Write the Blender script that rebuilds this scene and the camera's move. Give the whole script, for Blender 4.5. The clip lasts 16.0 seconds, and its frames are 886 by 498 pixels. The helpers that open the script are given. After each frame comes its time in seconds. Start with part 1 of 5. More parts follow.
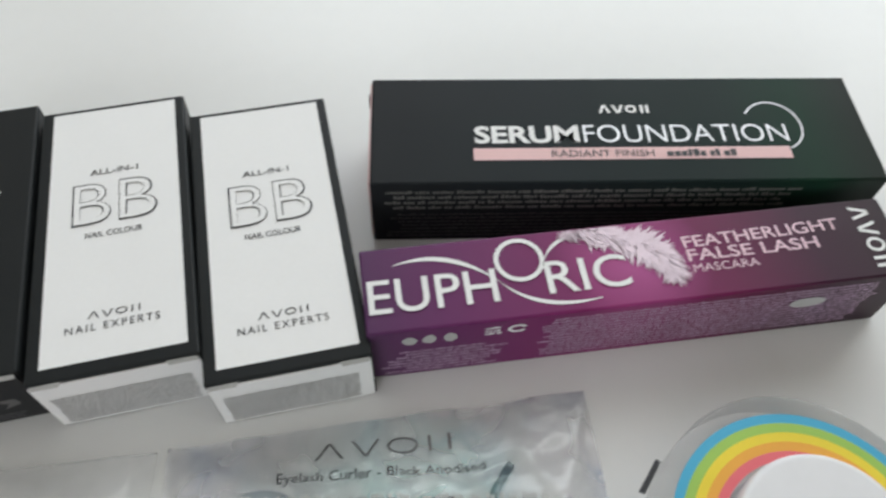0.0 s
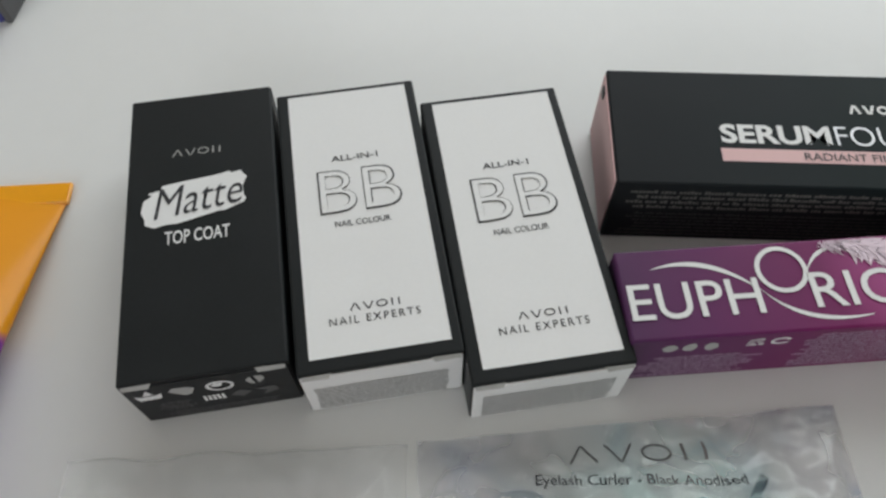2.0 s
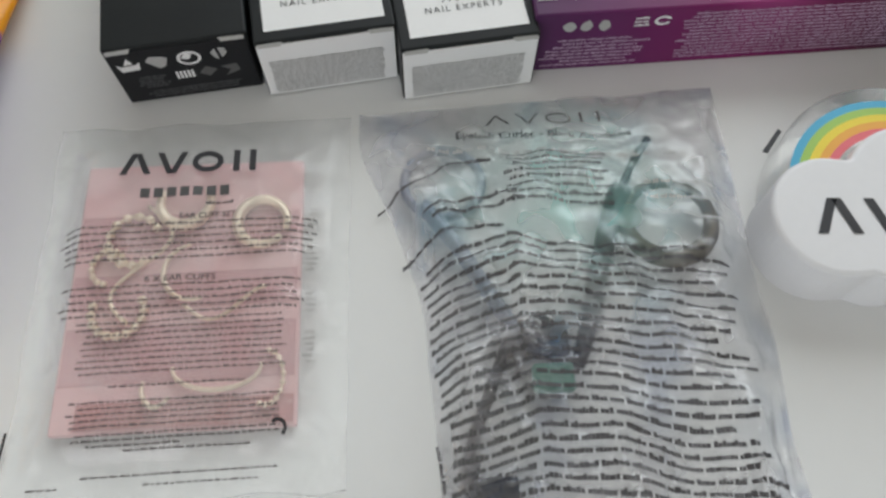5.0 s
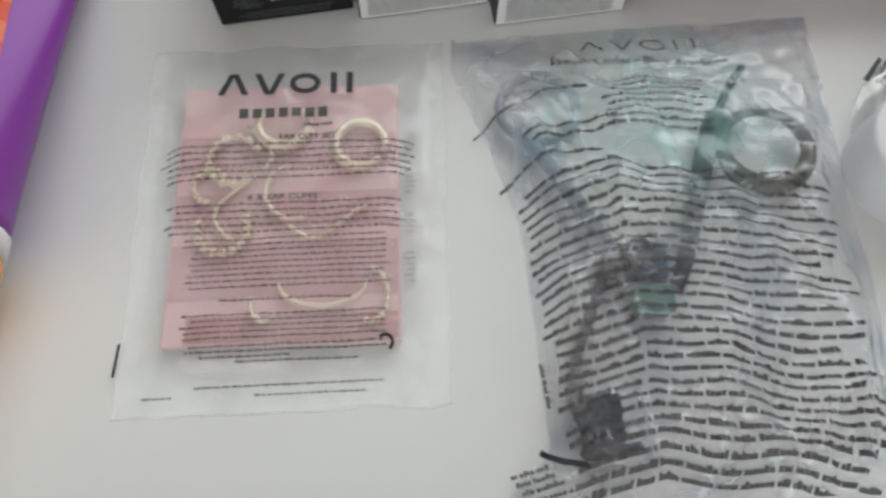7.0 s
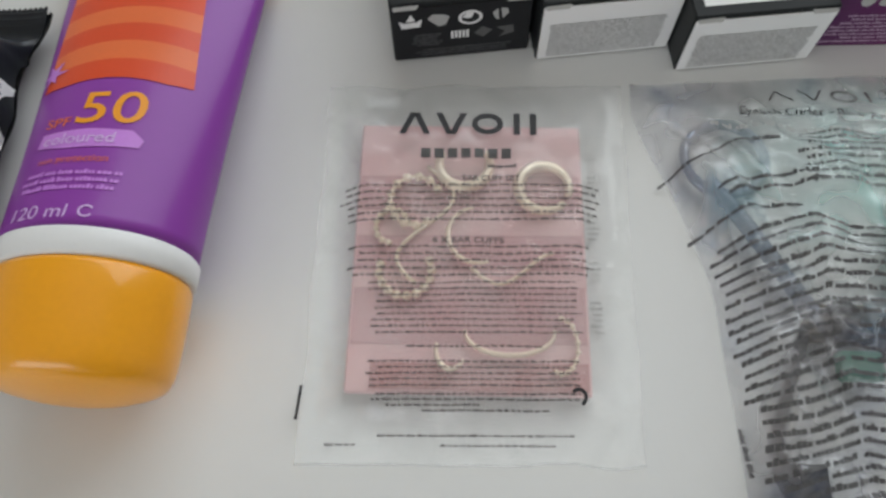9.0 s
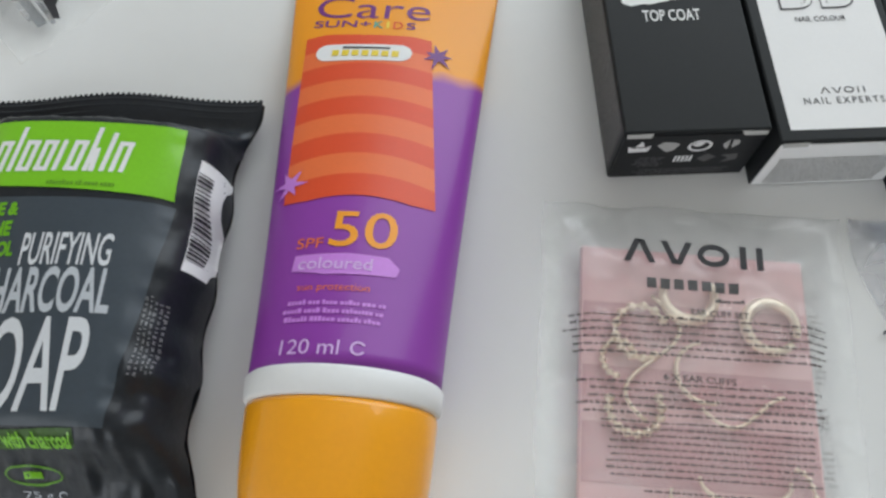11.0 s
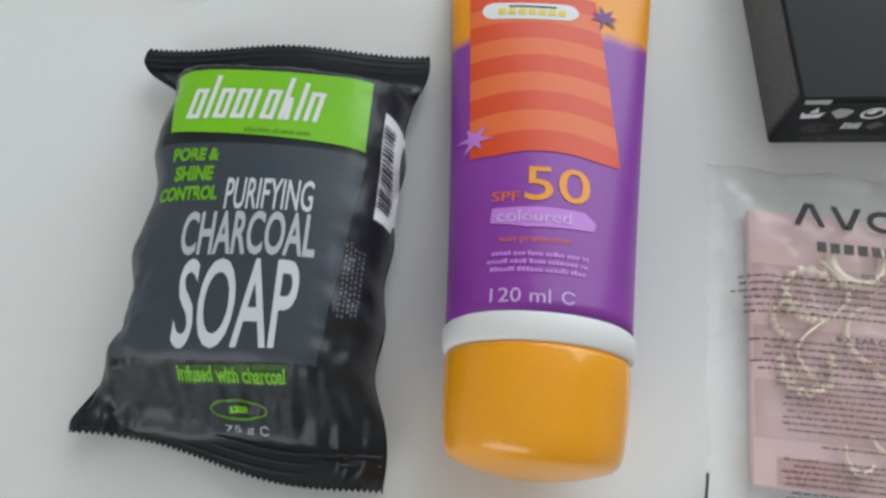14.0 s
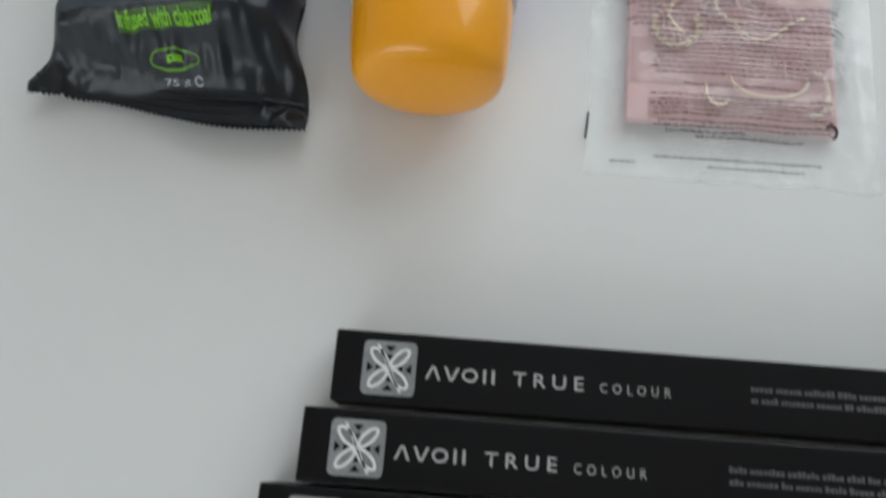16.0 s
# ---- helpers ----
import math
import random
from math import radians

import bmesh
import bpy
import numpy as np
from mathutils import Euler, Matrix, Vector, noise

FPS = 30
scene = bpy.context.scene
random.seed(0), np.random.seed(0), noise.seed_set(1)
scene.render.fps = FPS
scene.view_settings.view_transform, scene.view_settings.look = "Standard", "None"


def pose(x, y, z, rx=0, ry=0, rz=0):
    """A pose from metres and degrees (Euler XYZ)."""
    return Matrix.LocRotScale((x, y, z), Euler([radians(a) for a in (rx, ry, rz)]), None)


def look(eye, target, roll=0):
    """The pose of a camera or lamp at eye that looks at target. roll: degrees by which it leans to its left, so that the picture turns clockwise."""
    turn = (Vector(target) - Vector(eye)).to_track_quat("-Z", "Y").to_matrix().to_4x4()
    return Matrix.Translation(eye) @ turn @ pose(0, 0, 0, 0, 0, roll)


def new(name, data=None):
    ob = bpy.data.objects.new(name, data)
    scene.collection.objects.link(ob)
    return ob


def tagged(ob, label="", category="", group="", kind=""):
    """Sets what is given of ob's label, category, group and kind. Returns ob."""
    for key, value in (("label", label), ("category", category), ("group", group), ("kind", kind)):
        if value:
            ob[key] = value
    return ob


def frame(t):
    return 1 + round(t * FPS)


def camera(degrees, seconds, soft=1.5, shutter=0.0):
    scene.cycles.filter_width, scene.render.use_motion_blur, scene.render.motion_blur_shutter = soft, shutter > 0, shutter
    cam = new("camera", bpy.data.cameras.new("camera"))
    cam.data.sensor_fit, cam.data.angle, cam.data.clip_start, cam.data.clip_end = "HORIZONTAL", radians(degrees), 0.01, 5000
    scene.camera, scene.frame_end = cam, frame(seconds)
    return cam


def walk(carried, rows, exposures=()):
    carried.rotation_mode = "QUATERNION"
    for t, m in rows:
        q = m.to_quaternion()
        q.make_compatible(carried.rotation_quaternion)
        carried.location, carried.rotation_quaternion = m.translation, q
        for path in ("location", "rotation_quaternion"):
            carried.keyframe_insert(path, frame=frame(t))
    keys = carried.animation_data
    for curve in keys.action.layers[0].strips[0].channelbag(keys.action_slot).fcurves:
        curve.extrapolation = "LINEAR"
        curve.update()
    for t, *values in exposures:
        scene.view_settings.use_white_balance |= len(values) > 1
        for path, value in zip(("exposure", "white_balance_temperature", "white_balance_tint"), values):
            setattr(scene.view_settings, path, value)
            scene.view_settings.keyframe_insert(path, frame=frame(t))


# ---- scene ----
cam = camera(61.45, 16.0, soft=2.6, shutter=0.3)
PATH = [
    (0, (-0.04293, 0.01351, 0.15290), (-0.04936, 0.15251, -0.05480), 2.517),
    (0.5, (-0.06328, 0.01163, 0.15185), (-0.07172, 0.14422, -0.05992), 2.685),
    (1, (-0.07927, 0.01830, 0.15197), (-0.09694, 0.14448, -0.06312), -0.867),
    (1.5, (-0.08189, 0.01887, 0.15363), (-0.10096, 0.14508, -0.06133), -0.569),
    (2, (-0.08770, 0.01693, 0.15434), (-0.10744, 0.14289, -0.06071), -0.244),
    (2.5, (-0.08537, 0.00951, 0.15563), (-0.10253, 0.13162, -0.06184), 1.101),
    (3, (-0.07933, -0.00416, 0.15585), (-0.10024, 0.11207, -0.06450), -0.843),
    (3.5, (-0.07425, -0.01709, 0.15287), (-0.08948, 0.09135, -0.07187), 0.793),
    (4, (-0.07000, -0.02389, 0.15288), (-0.08404, 0.08150, -0.07338), 0.713),
    (4.5, (-0.06720, -0.03184, 0.15508), (-0.08029, 0.06877, -0.07341), 0.618),
    (4.7, (-0.06703, -0.03584, 0.15569), (-0.07835, 0.06518, -0.07271), 1.550),
    (6.8, (-0.07780, -0.05171, 0.15405), (-0.08916, 0.03976, -0.07834), 1.258),
    (7, (-0.08573, -0.05149, 0.15400), (-0.09769, 0.03605, -0.07987), 1.087),
    (7.5, (-0.09492, -0.04982, 0.14979), (-0.11095, 0.03896, -0.08336), 0.210),
    (8, (-0.10474, -0.04794, 0.14870), (-0.12199, 0.03812, -0.08539), -0.022),
    (8.5, (-0.10952, -0.05029, 0.14841), (-0.12909, 0.03875, -0.08438), -0.989),
    (9, (-0.11949, -0.05064, 0.15162), (-0.14312, 0.04159, -0.07954), -2.482),
    (9.5, (-0.13226, -0.04493, 0.15318), (-0.15549, 0.04758, -0.07791), -1.183),
    (10, (-0.15012, -0.04415, 0.15632), (-0.17911, 0.05447, -0.07157), -2.120),
    (10.2, (-0.15575, -0.04320, 0.15683), (-0.18480, 0.05314, -0.07203), -1.759),
    (12.3, (-0.18776, -0.03032, 0.16831), (-0.21106, 0.06333, -0.06232), 2.007),
    (12.5, (-0.19041, -0.02910, 0.16913), (-0.21440, 0.06260, -0.06220), 1.089),
    (13, (-0.19639, -0.03908, 0.16605), (-0.22468, 0.05255, -0.06483), 0.019),
    (13.5, (-0.19982, -0.04602, 0.16604), (-0.22875, 0.04304, -0.06576), -0.460),
    (14, (-0.20424, -0.05363, 0.16258), (-0.23315, 0.03081, -0.07095), -1.044),
    (14.5, (-0.20314, -0.06338, 0.16191), (-0.23195, 0.01534, -0.07362), -2.450),
    (15, (-0.19596, -0.07050, 0.16059), (-0.22103, 0.00317, -0.07699), -1.803),
    (15.5, (-0.18710, -0.08215, 0.17095), (-0.20670, -0.01293, -0.06847), 0.025),
    (15.8, (-0.17491, -0.10135, 0.16634), (-0.19460, -0.03416, -0.07366), 0.248),
    (16, (-0.16756, -0.11322, 0.16344), (-0.18705, -0.04623, -0.07662), -0.236),
]
walk(cam, [(t, look(eye, target, roll)) for t, eye, target, roll in PATH],
     exposures=((0.0, 0.14, 6450, 10), (0.6, 0.14, 6450, 10), (1.2, -0.04, 6500, 10), (1.8, -0.18, 6500, 10), (2.6, -0.05, 6500, 10), (3.4, 0.04, 6480, 10), (4.2, 0.0, 6450, 10), (8.0, 0.0, 6480, 10), (9.0, -0.12, 6420, 10), (10.0, -0.04, 6350, 10), (12.0, 0.08, 6220, 9), (14.5, 0.05, 6220, 9), (15.6, 0.06, 6220, 9), (16.0, -0.12, 6220, 9)))

# ---- light ----
world = bpy.data.worlds.new("world")
scene.world = world
world.use_nodes = True
wn = world.node_tree.nodes
sky = wn.new("ShaderNodeTexSky")
sky.sky_type, sky.sun_disc = "NISHITA", False
sky.sun_elevation, sky.sun_rotation = radians(38), radians(200)
wn["Background"].inputs[1].default_value = 0.12
world.node_tree.links.new(sky.outputs[0], wn["Background"].inputs[0])

lamp = bpy.data.lights.new("window_light", "AREA")
lamp.shape, lamp.size, lamp.size_y, lamp.energy = "RECTANGLE", 1.7, 1.3, 21.0
lamp.color = (0.955, 0.985, 0.965)
lamp_ob = new("window_light", lamp)
lamp_ob.matrix_world = look((0.22, 1.24, 0.83), (0.05, 0.0, 0.4))
lamp = bpy.data.lights.new("window_light", "AREA")
lamp.shape, lamp.size, lamp.size_y, lamp.energy = "RECTANGLE", 2.2, 1.2, 18.5
lamp.color = (0.955, 0.985, 0.965)
lamp_ob = new("window_light", lamp)
lamp_ob.matrix_world = look((-0.95, -2.33, 0.95), (-0.6, 0.0, 0.3))


# ---- materials ----
def mat(name, rgb, rough=0.5, metal=0.0, vary=0.06, scale=300.0, bump=0.0, bump_scale=900.0, coat=0.0, spec=0.35, coat_rough=0.12):
    """A surface with two scales of variation in colour and gloss, and an optional fine relief."""
    m = bpy.data.materials.new(name)
    m.use_nodes = True
    n, l = m.node_tree.nodes, m.node_tree.links
    b = n["Principled BSDF"]
    b.inputs["Roughness"].default_value, b.inputs["Metallic"].default_value = rough, metal
    b.inputs["Coat Weight"].default_value, b.inputs["Coat Roughness"].default_value = coat, coat_rough
    b.inputs["Specular IOR Level"].default_value = spec
    co = n.new("ShaderNodeTexCoord")
    fine, wide = n.new("ShaderNodeTexNoise"), n.new("ShaderNodeTexNoise")
    fine.inputs["Scale"].default_value, wide.inputs["Scale"].default_value = scale * 4, scale / 6
    fine.inputs["Detail"].default_value = wide.inputs["Detail"].default_value = 3
    l.new(co.outputs["Object"], fine.inputs["Vector"])
    l.new(co.outputs["Object"], wide.inputs["Vector"])
    add = n.new("ShaderNodeMath")
    add.operation = "ADD"
    l.new(fine.outputs["Fac"], add.inputs[0])
    l.new(wide.outputs["Fac"], add.inputs[1])
    ramp = n.new("ShaderNodeMapRange")
    ramp.inputs["From Min"].default_value, ramp.inputs["From Max"].default_value = 0.6, 1.4
    ramp.inputs["To Min"].default_value, ramp.inputs["To Max"].default_value = 1 - vary, 1 + vary
    l.new(add.outputs[0], ramp.inputs["Value"])
    mul = n.new("ShaderNodeVectorMath")
    mul.operation = "SCALE"
    mul.inputs[0].default_value = rgb
    l.new(ramp.outputs[0], mul.inputs["Scale"])
    l.new(mul.outputs[0], b.inputs["Base Color"])
    rr = n.new("ShaderNodeMapRange")
    rr.inputs["From Min"].default_value, rr.inputs["From Max"].default_value = 0.1, 0.9
    rr.inputs["To Min"].default_value, rr.inputs["To Max"].default_value = max(rough - 0.06, 0.02), min(rough + 0.06, 1)
    l.new(wide.outputs["Fac"], rr.inputs["Value"])
    l.new(rr.outputs[0], b.inputs["Roughness"])
    if bump:
        rel, bp = n.new("ShaderNodeTexNoise"), n.new("ShaderNodeBump")
        rel.inputs["Scale"].default_value, rel.inputs["Detail"].default_value = bump_scale, 4
        bp.inputs["Distance"].default_value, bp.inputs["Strength"].default_value = bump, 1.0
        l.new(co.outputs["Object"], rel.inputs["Vector"])
        l.new(rel.outputs["Fac"], bp.inputs["Height"])
        l.new(bp.outputs[0], b.inputs["Normal"])
    return m


def film(name, tint, clear, rough=0.08, bump=0.0004, bump_scale=120.0, painted_sheen=(), blotch=0.25, ior=1.45, crumple=0.0):
    """Thin clear plastic: mostly see-through, a little milky, with gloss on its creases."""
    m = bpy.data.materials.new(name)
    m.use_nodes = True
    n, l = m.node_tree.nodes, m.node_tree.links
    out = n["Material Output"]
    n.remove(n["Principled BSDF"])
    tr, di, gl = n.new("ShaderNodeBsdfTransparent"), n.new("ShaderNodeBsdfDiffuse"), n.new("ShaderNodeBsdfGlossy")
    tr.inputs[0].default_value = (0.985, 0.985, 0.985, 1)
    di.inputs[0].default_value = (*tint, 1)
    gl.inputs["Roughness"].default_value = rough
    a, b, fr = n.new("ShaderNodeMixShader"), n.new("ShaderNodeMixShader"), n.new("ShaderNodeFresnel")
    fr.inputs["IOR"].default_value = ior
    co, rel, bp = n.new("ShaderNodeTexCoord"), n.new("ShaderNodeTexNoise"), n.new("ShaderNodeBump")
    rel.inputs["Scale"].default_value, rel.inputs["Detail"].default_value, rel.inputs["Distortion"].default_value = bump_scale, 4, 1.2
    bp.inputs["Distance"].default_value = bump
    l.new(co.outputs["Object"], rel.inputs["Vector"])
    facet, height = n.new("ShaderNodeTexVoronoi"), n.new("ShaderNodeMath")
    facet.inputs["Scale"].default_value = bump_scale * 0.8
    height.operation, height.inputs[1].default_value = "MULTIPLY_ADD", crumple
    l.new(co.outputs["Object"], facet.inputs["Vector"])
    l.new(facet.outputs["Distance"], height.inputs[0])
    l.new(rel.outputs["Fac"], height.inputs[2])
    l.new(height.outputs[0], bp.inputs["Height"])
    l.new(bp.outputs[0], gl.inputs["Normal"])
    l.new(bp.outputs[0], fr.inputs["Normal"])
    mr = n.new("ShaderNodeMapRange")
    mr.inputs["From Min"].default_value, mr.inputs["From Max"].default_value = 0.35, 0.7
    mr.inputs["To Min"].default_value, mr.inputs["To Max"].default_value = (1 - clear) * (1 - blotch), (1 - clear) * (1 + blotch)
    patch = n.new("ShaderNodeTexNoise")
    patch.inputs["Scale"].default_value, patch.inputs["Detail"].default_value, patch.inputs["Distortion"].default_value = 75, 1.5, 0.8
    l.new(co.outputs["Object"], patch.inputs["Vector"])
    l.new(patch.outputs["Fac"], mr.inputs["Value"])
    l.new(mr.outputs[0], a.inputs[0])
    l.new(tr.outputs[0], a.inputs[1])
    l.new(di.outputs[0], a.inputs[2])
    l.new(fr.outputs[0], b.inputs[0])
    l.new(a.outputs[0], b.inputs[1])
    l.new(gl.outputs[0], b.inputs[2])
    l.new(b.outputs[0], out.inputs["Surface"])
    if painted_sheen:
        # iridescent sheen painted into the diffuse colour: teal patch, bluish-dark to pale tones
        centre, reach, hue = painted_sheen
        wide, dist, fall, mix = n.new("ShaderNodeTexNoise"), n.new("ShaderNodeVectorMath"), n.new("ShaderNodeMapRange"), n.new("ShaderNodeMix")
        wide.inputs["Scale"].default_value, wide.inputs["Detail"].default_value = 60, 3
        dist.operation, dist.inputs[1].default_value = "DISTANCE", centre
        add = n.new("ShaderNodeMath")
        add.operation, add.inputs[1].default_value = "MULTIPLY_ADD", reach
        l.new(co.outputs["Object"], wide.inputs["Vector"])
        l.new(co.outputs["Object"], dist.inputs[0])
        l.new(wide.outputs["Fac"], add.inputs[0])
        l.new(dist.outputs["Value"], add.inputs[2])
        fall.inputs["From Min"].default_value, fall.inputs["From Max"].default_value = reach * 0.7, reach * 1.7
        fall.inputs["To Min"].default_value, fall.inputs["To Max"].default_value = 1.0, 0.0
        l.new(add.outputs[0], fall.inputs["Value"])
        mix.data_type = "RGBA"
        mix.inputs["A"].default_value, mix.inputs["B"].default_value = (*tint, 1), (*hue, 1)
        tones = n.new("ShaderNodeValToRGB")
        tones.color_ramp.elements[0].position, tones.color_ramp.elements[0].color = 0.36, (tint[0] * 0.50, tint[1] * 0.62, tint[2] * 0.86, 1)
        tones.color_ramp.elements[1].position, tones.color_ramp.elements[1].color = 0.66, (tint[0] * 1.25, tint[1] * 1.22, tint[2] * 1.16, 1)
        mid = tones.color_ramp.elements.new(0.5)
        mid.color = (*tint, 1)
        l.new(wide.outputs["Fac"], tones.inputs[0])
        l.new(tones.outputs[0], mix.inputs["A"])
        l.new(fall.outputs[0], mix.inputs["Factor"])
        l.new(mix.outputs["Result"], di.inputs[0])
    return m


WHITE_TABLE = mat("white_laminate", (0.77, 0.775, 0.77), 0.35, vary=0.012, scale=40, bump=0.00002, bump_scale=600, spec=0.45)
WALL = mat("wall_paint", (0.74, 0.72, 0.68), 0.8, vary=0.03, scale=8, bump=0.0005, bump_scale=200)
CEILING = mat("ceiling_paint", (0.82, 0.81, 0.79), 0.9, vary=0.02, scale=8)
FLOOR = mat("floor_wood", (0.33, 0.24, 0.16), 0.45, vary=0.2, scale=12)
LINER_CARD = mat("deep_black_carton", (0.004, 0.004, 0.005), 0.36, vary=0.1, scale=400, bump=0.00001, bump_scale=5000, spec=0.2)
BLACK_CARD = mat("black_carton", (0.013, 0.014, 0.016), 0.44, vary=0.12, scale=400, bump=0.00001, bump_scale=5000, spec=0.22)
NAVY_CARD = mat("charcoal_carton", (0.018, 0.020, 0.021), 0.46, vary=0.1, scale=400, bump=0.00001, bump_scale=5000, spec=0.14)
WHITE_CARD = mat("white_carton", (0.80, 0.80, 0.80), 0.55, vary=0.02, scale=400)
GREY_PRINT = mat("pale_grey_print", (0.42, 0.42, 0.41), 0.6, vary=0.1, scale=600)
DARK_PRINT = mat("dark_print", (0.035, 0.035, 0.04), 0.5, vary=0.1, scale=600)
FAINT_PRINT = mat("faint_grey_print", (0.09, 0.09, 0.095), 0.5, vary=0.2, scale=600)
WHITE_PRINT = mat("white_print", (0.78, 0.78, 0.78), 0.5, vary=0.05, scale=600)
SILVER_PRINT = mat("silver_print", (0.55, 0.56, 0.58), 0.35, 0.4, vary=0.15, scale=900)
PINK_CARD = mat("pink_carton", (0.72, 0.47, 0.47), 0.5, vary=0.03, scale=400)
ROSE_CARD = mat("rose_card", (0.77, 0.52, 0.53), 0.6, vary=0.05, scale=250)
ROSE_BAND = mat("deep_rose_band", (0.60, 0.355, 0.37), 0.6, vary=0.06, scale=250)
GOLD = mat("gold_metal", (1.0, 0.89, 0.72), 0.36, 0.88, vary=0.05, scale=500)
BLACK_METAL = mat("black_anodised_metal", (0.035, 0.033, 0.034), 0.3, 0.6, vary=0.15, scale=500)
BRONZE_METAL = mat("dark_bronze_metal", (0.085, 0.068, 0.04), 0.32, 0.7, vary=0.25, scale=300)
GREEN_PAD = mat("green_rubber", (0.10, 0.26, 0.20), 0.6, vary=0.1, scale=500)
GREY_STEEL = mat("pale_steel", (0.58, 0.60, 0.63), 0.25, 0.8, vary=0.08, scale=500)
ORANGE_PLASTIC = mat("orange_plastic", (0.93, 0.385, 0.006), 0.32, vary=0.03, scale=200, coat=0.5, coat_rough=0.05)
WHITE_PLASTIC = mat("white_plastic", (0.80, 0.80, 0.80), 0.35, vary=0.02, scale=200)
ORANGE_PRINT = mat("orange_print", (0.86, 0.33, 0.02), 0.4, vary=0.04, scale=300)
RED_PRINT = mat("vermilion_print", (0.70, 0.075, 0.02), 0.4, vary=0.04, scale=300)
CORAL_PRINT = mat("coral_print", (0.78, 0.16, 0.045), 0.4, vary=0.04, scale=300)
LILAC_PRINT = mat("lilac_print", (0.56, 0.22, 0.70), 0.4, vary=0.05, scale=300)
PALE_LILAC = mat("pale_lilac_print", (0.66, 0.44, 0.78), 0.45, vary=0.05, scale=300)
PURPLE_PRINT = mat("purple_print", (0.16, 0.03, 0.20), 0.4, vary=0.05, scale=300)
YELLOW_PRINT = mat("yellow_print", (0.78, 0.60, 0.05), 0.4, vary=0.05, scale=300)
TEAL_PRINT = mat("teal_print", (0.03, 0.36, 0.30), 0.4, vary=0.05, scale=300)
LIME_PRINT = mat("lime_print", (0.21, 0.56, 0.015), 0.35, vary=0.06, scale=300, coat=0.2)
DARK_LIME = mat("moss_green_print", (0.13, 0.33, 0.02), 0.4, vary=0.15, scale=500)
BLACK_FOIL = mat("black_foil_wrapper", (0.016, 0.019, 0.024), 0.36, vary=0.2, scale=200, bump=0.0003, bump_scale=160, coat=0.08, spec=0.3)
SLATE_FOIL = mat("slate_foil_wrapper", (0.050, 0.064, 0.080), 0.40, vary=0.08, scale=200, bump=0.00012, bump_scale=140)
SKY_PRINT = mat("sky_blue_print", (0.08, 0.42, 0.66), 0.4, vary=0.03, scale=300)
BAG_PRINT = mat("grey_black_bag_print", (0.095, 0.093, 0.095), 0.5, vary=0.25, scale=500)
RAINBOW = [mat("rainbow_" + k, c, 0.4, vary=0.03, scale=300) for k, c in
           (("blue", (0.08, 0.42, 0.64)), ("green", (0.36, 0.58, 0.12)), ("yellow", (0.86, 0.68, 0.06)), ("orange", (0.86, 0.42, 0.07)), ("pink", (0.80, 0.17, 0.20)))]
CLOUD_WHITE = mat("satin_white_plastic", (0.74, 0.74, 0.76), 0.45, vary=0.02, scale=120)
BAG_FILM = film("clear_bag_film", (0.98, 0.985, 0.985), 0.82, rough=0.13, bump=0.0002, crumple=0.5, blotch=0.4)
CURLER_FILM = film("milky_bag_film", (0.56, 0.555, 0.605), 0.66, blotch=0.5, ior=1.62, rough=0.05, bump=0.0008, bump_scale=110, crumple=1.0, painted_sheen=((0.033, 0.074, 0.008), 0.031, (0.33, 0.72, 0.67)))
CURLER_PRINT = mat("soft_black_bag_print", (0.085, 0.08, 0.085), 0.5, vary=0.35, scale=260)
JEWEL_PRINT = mat("fine_grey_bag_print", (0.12, 0.105, 0.105), 0.5, vary=0.3, scale=400)
BLUE_STEEL = mat("blue_grey_steel", (0.32, 0.35, 0.42), 0.3, 0.6, vary=0.3, scale=300)
CLEAR_PLATE = film("clear_acrylic", (0.8, 0.8, 0.82), 0.9, bump=0.00005)


# ---- helpers of this scene ----
def part(name, bm, material, parent=None, label="", smooth=False):
    me = bpy.data.meshes.new(name)
    bm.to_mesh(me)
    bm.free()
    me.materials.append(material)
    if smooth:
        me.polygons.foreach_set("use_smooth", [True] * len(me.polygons))
    ob = new(name, me)
    ob.parent = parent
    if name in ("fine_print", "barcode_print", "code_block", "ingredients_panel", "side_print", "feather"):
        ob["kind"] = "stuff"
    return tagged(ob, label)


def thing(name, x, y, turn, label, category, group="", size=1.0):
    ob = new(name)
    ob.empty_display_size = 0.01
    ob.matrix_world = pose(x, y, 0, 0, 0, turn) @ Matrix.Scale(size, 4)
    return tagged(ob, label, category, group)


def box(x0, x1, y0, y1, z0, z1, bevel=0.0, segments=2):
    bm = bmesh.new()
    bmesh.ops.create_cube(bm, size=1.0, matrix=Matrix.LocRotScale(
        ((x0 + x1) / 2, (y0 + y1) / 2, (z0 + z1) / 2), None, (x1 - x0, y1 - y0, z1 - z0)))
    if bevel:
        bmesh.ops.bevel(bm, geom=bm.edges[:], offset=bevel, segments=segments, affect="EDGES", profile=0.5)
    return bm


def grid(nu, nv, f):
    """A sheet of nu by nv cells through the points f(a, b), a and b from 0 to 1."""
    bm = bmesh.new()
    vs = [[bm.verts.new(f(i / nu, j / nv)) for i in range(nu + 1)] for j in range(nv + 1)]
    for j in range(nv):
        for i in range(nu):
            bm.faces.new((vs[j][i], vs[j][i + 1], vs[j + 1][i + 1], vs[j + 1][i]))
    return bm


def flat_on(z):
    return lambda u, v: (u, v, z)


def front_on(y):
    """Lays a print on an upright face that looks towards -y."""
    return lambda u, v: (u, y, v)


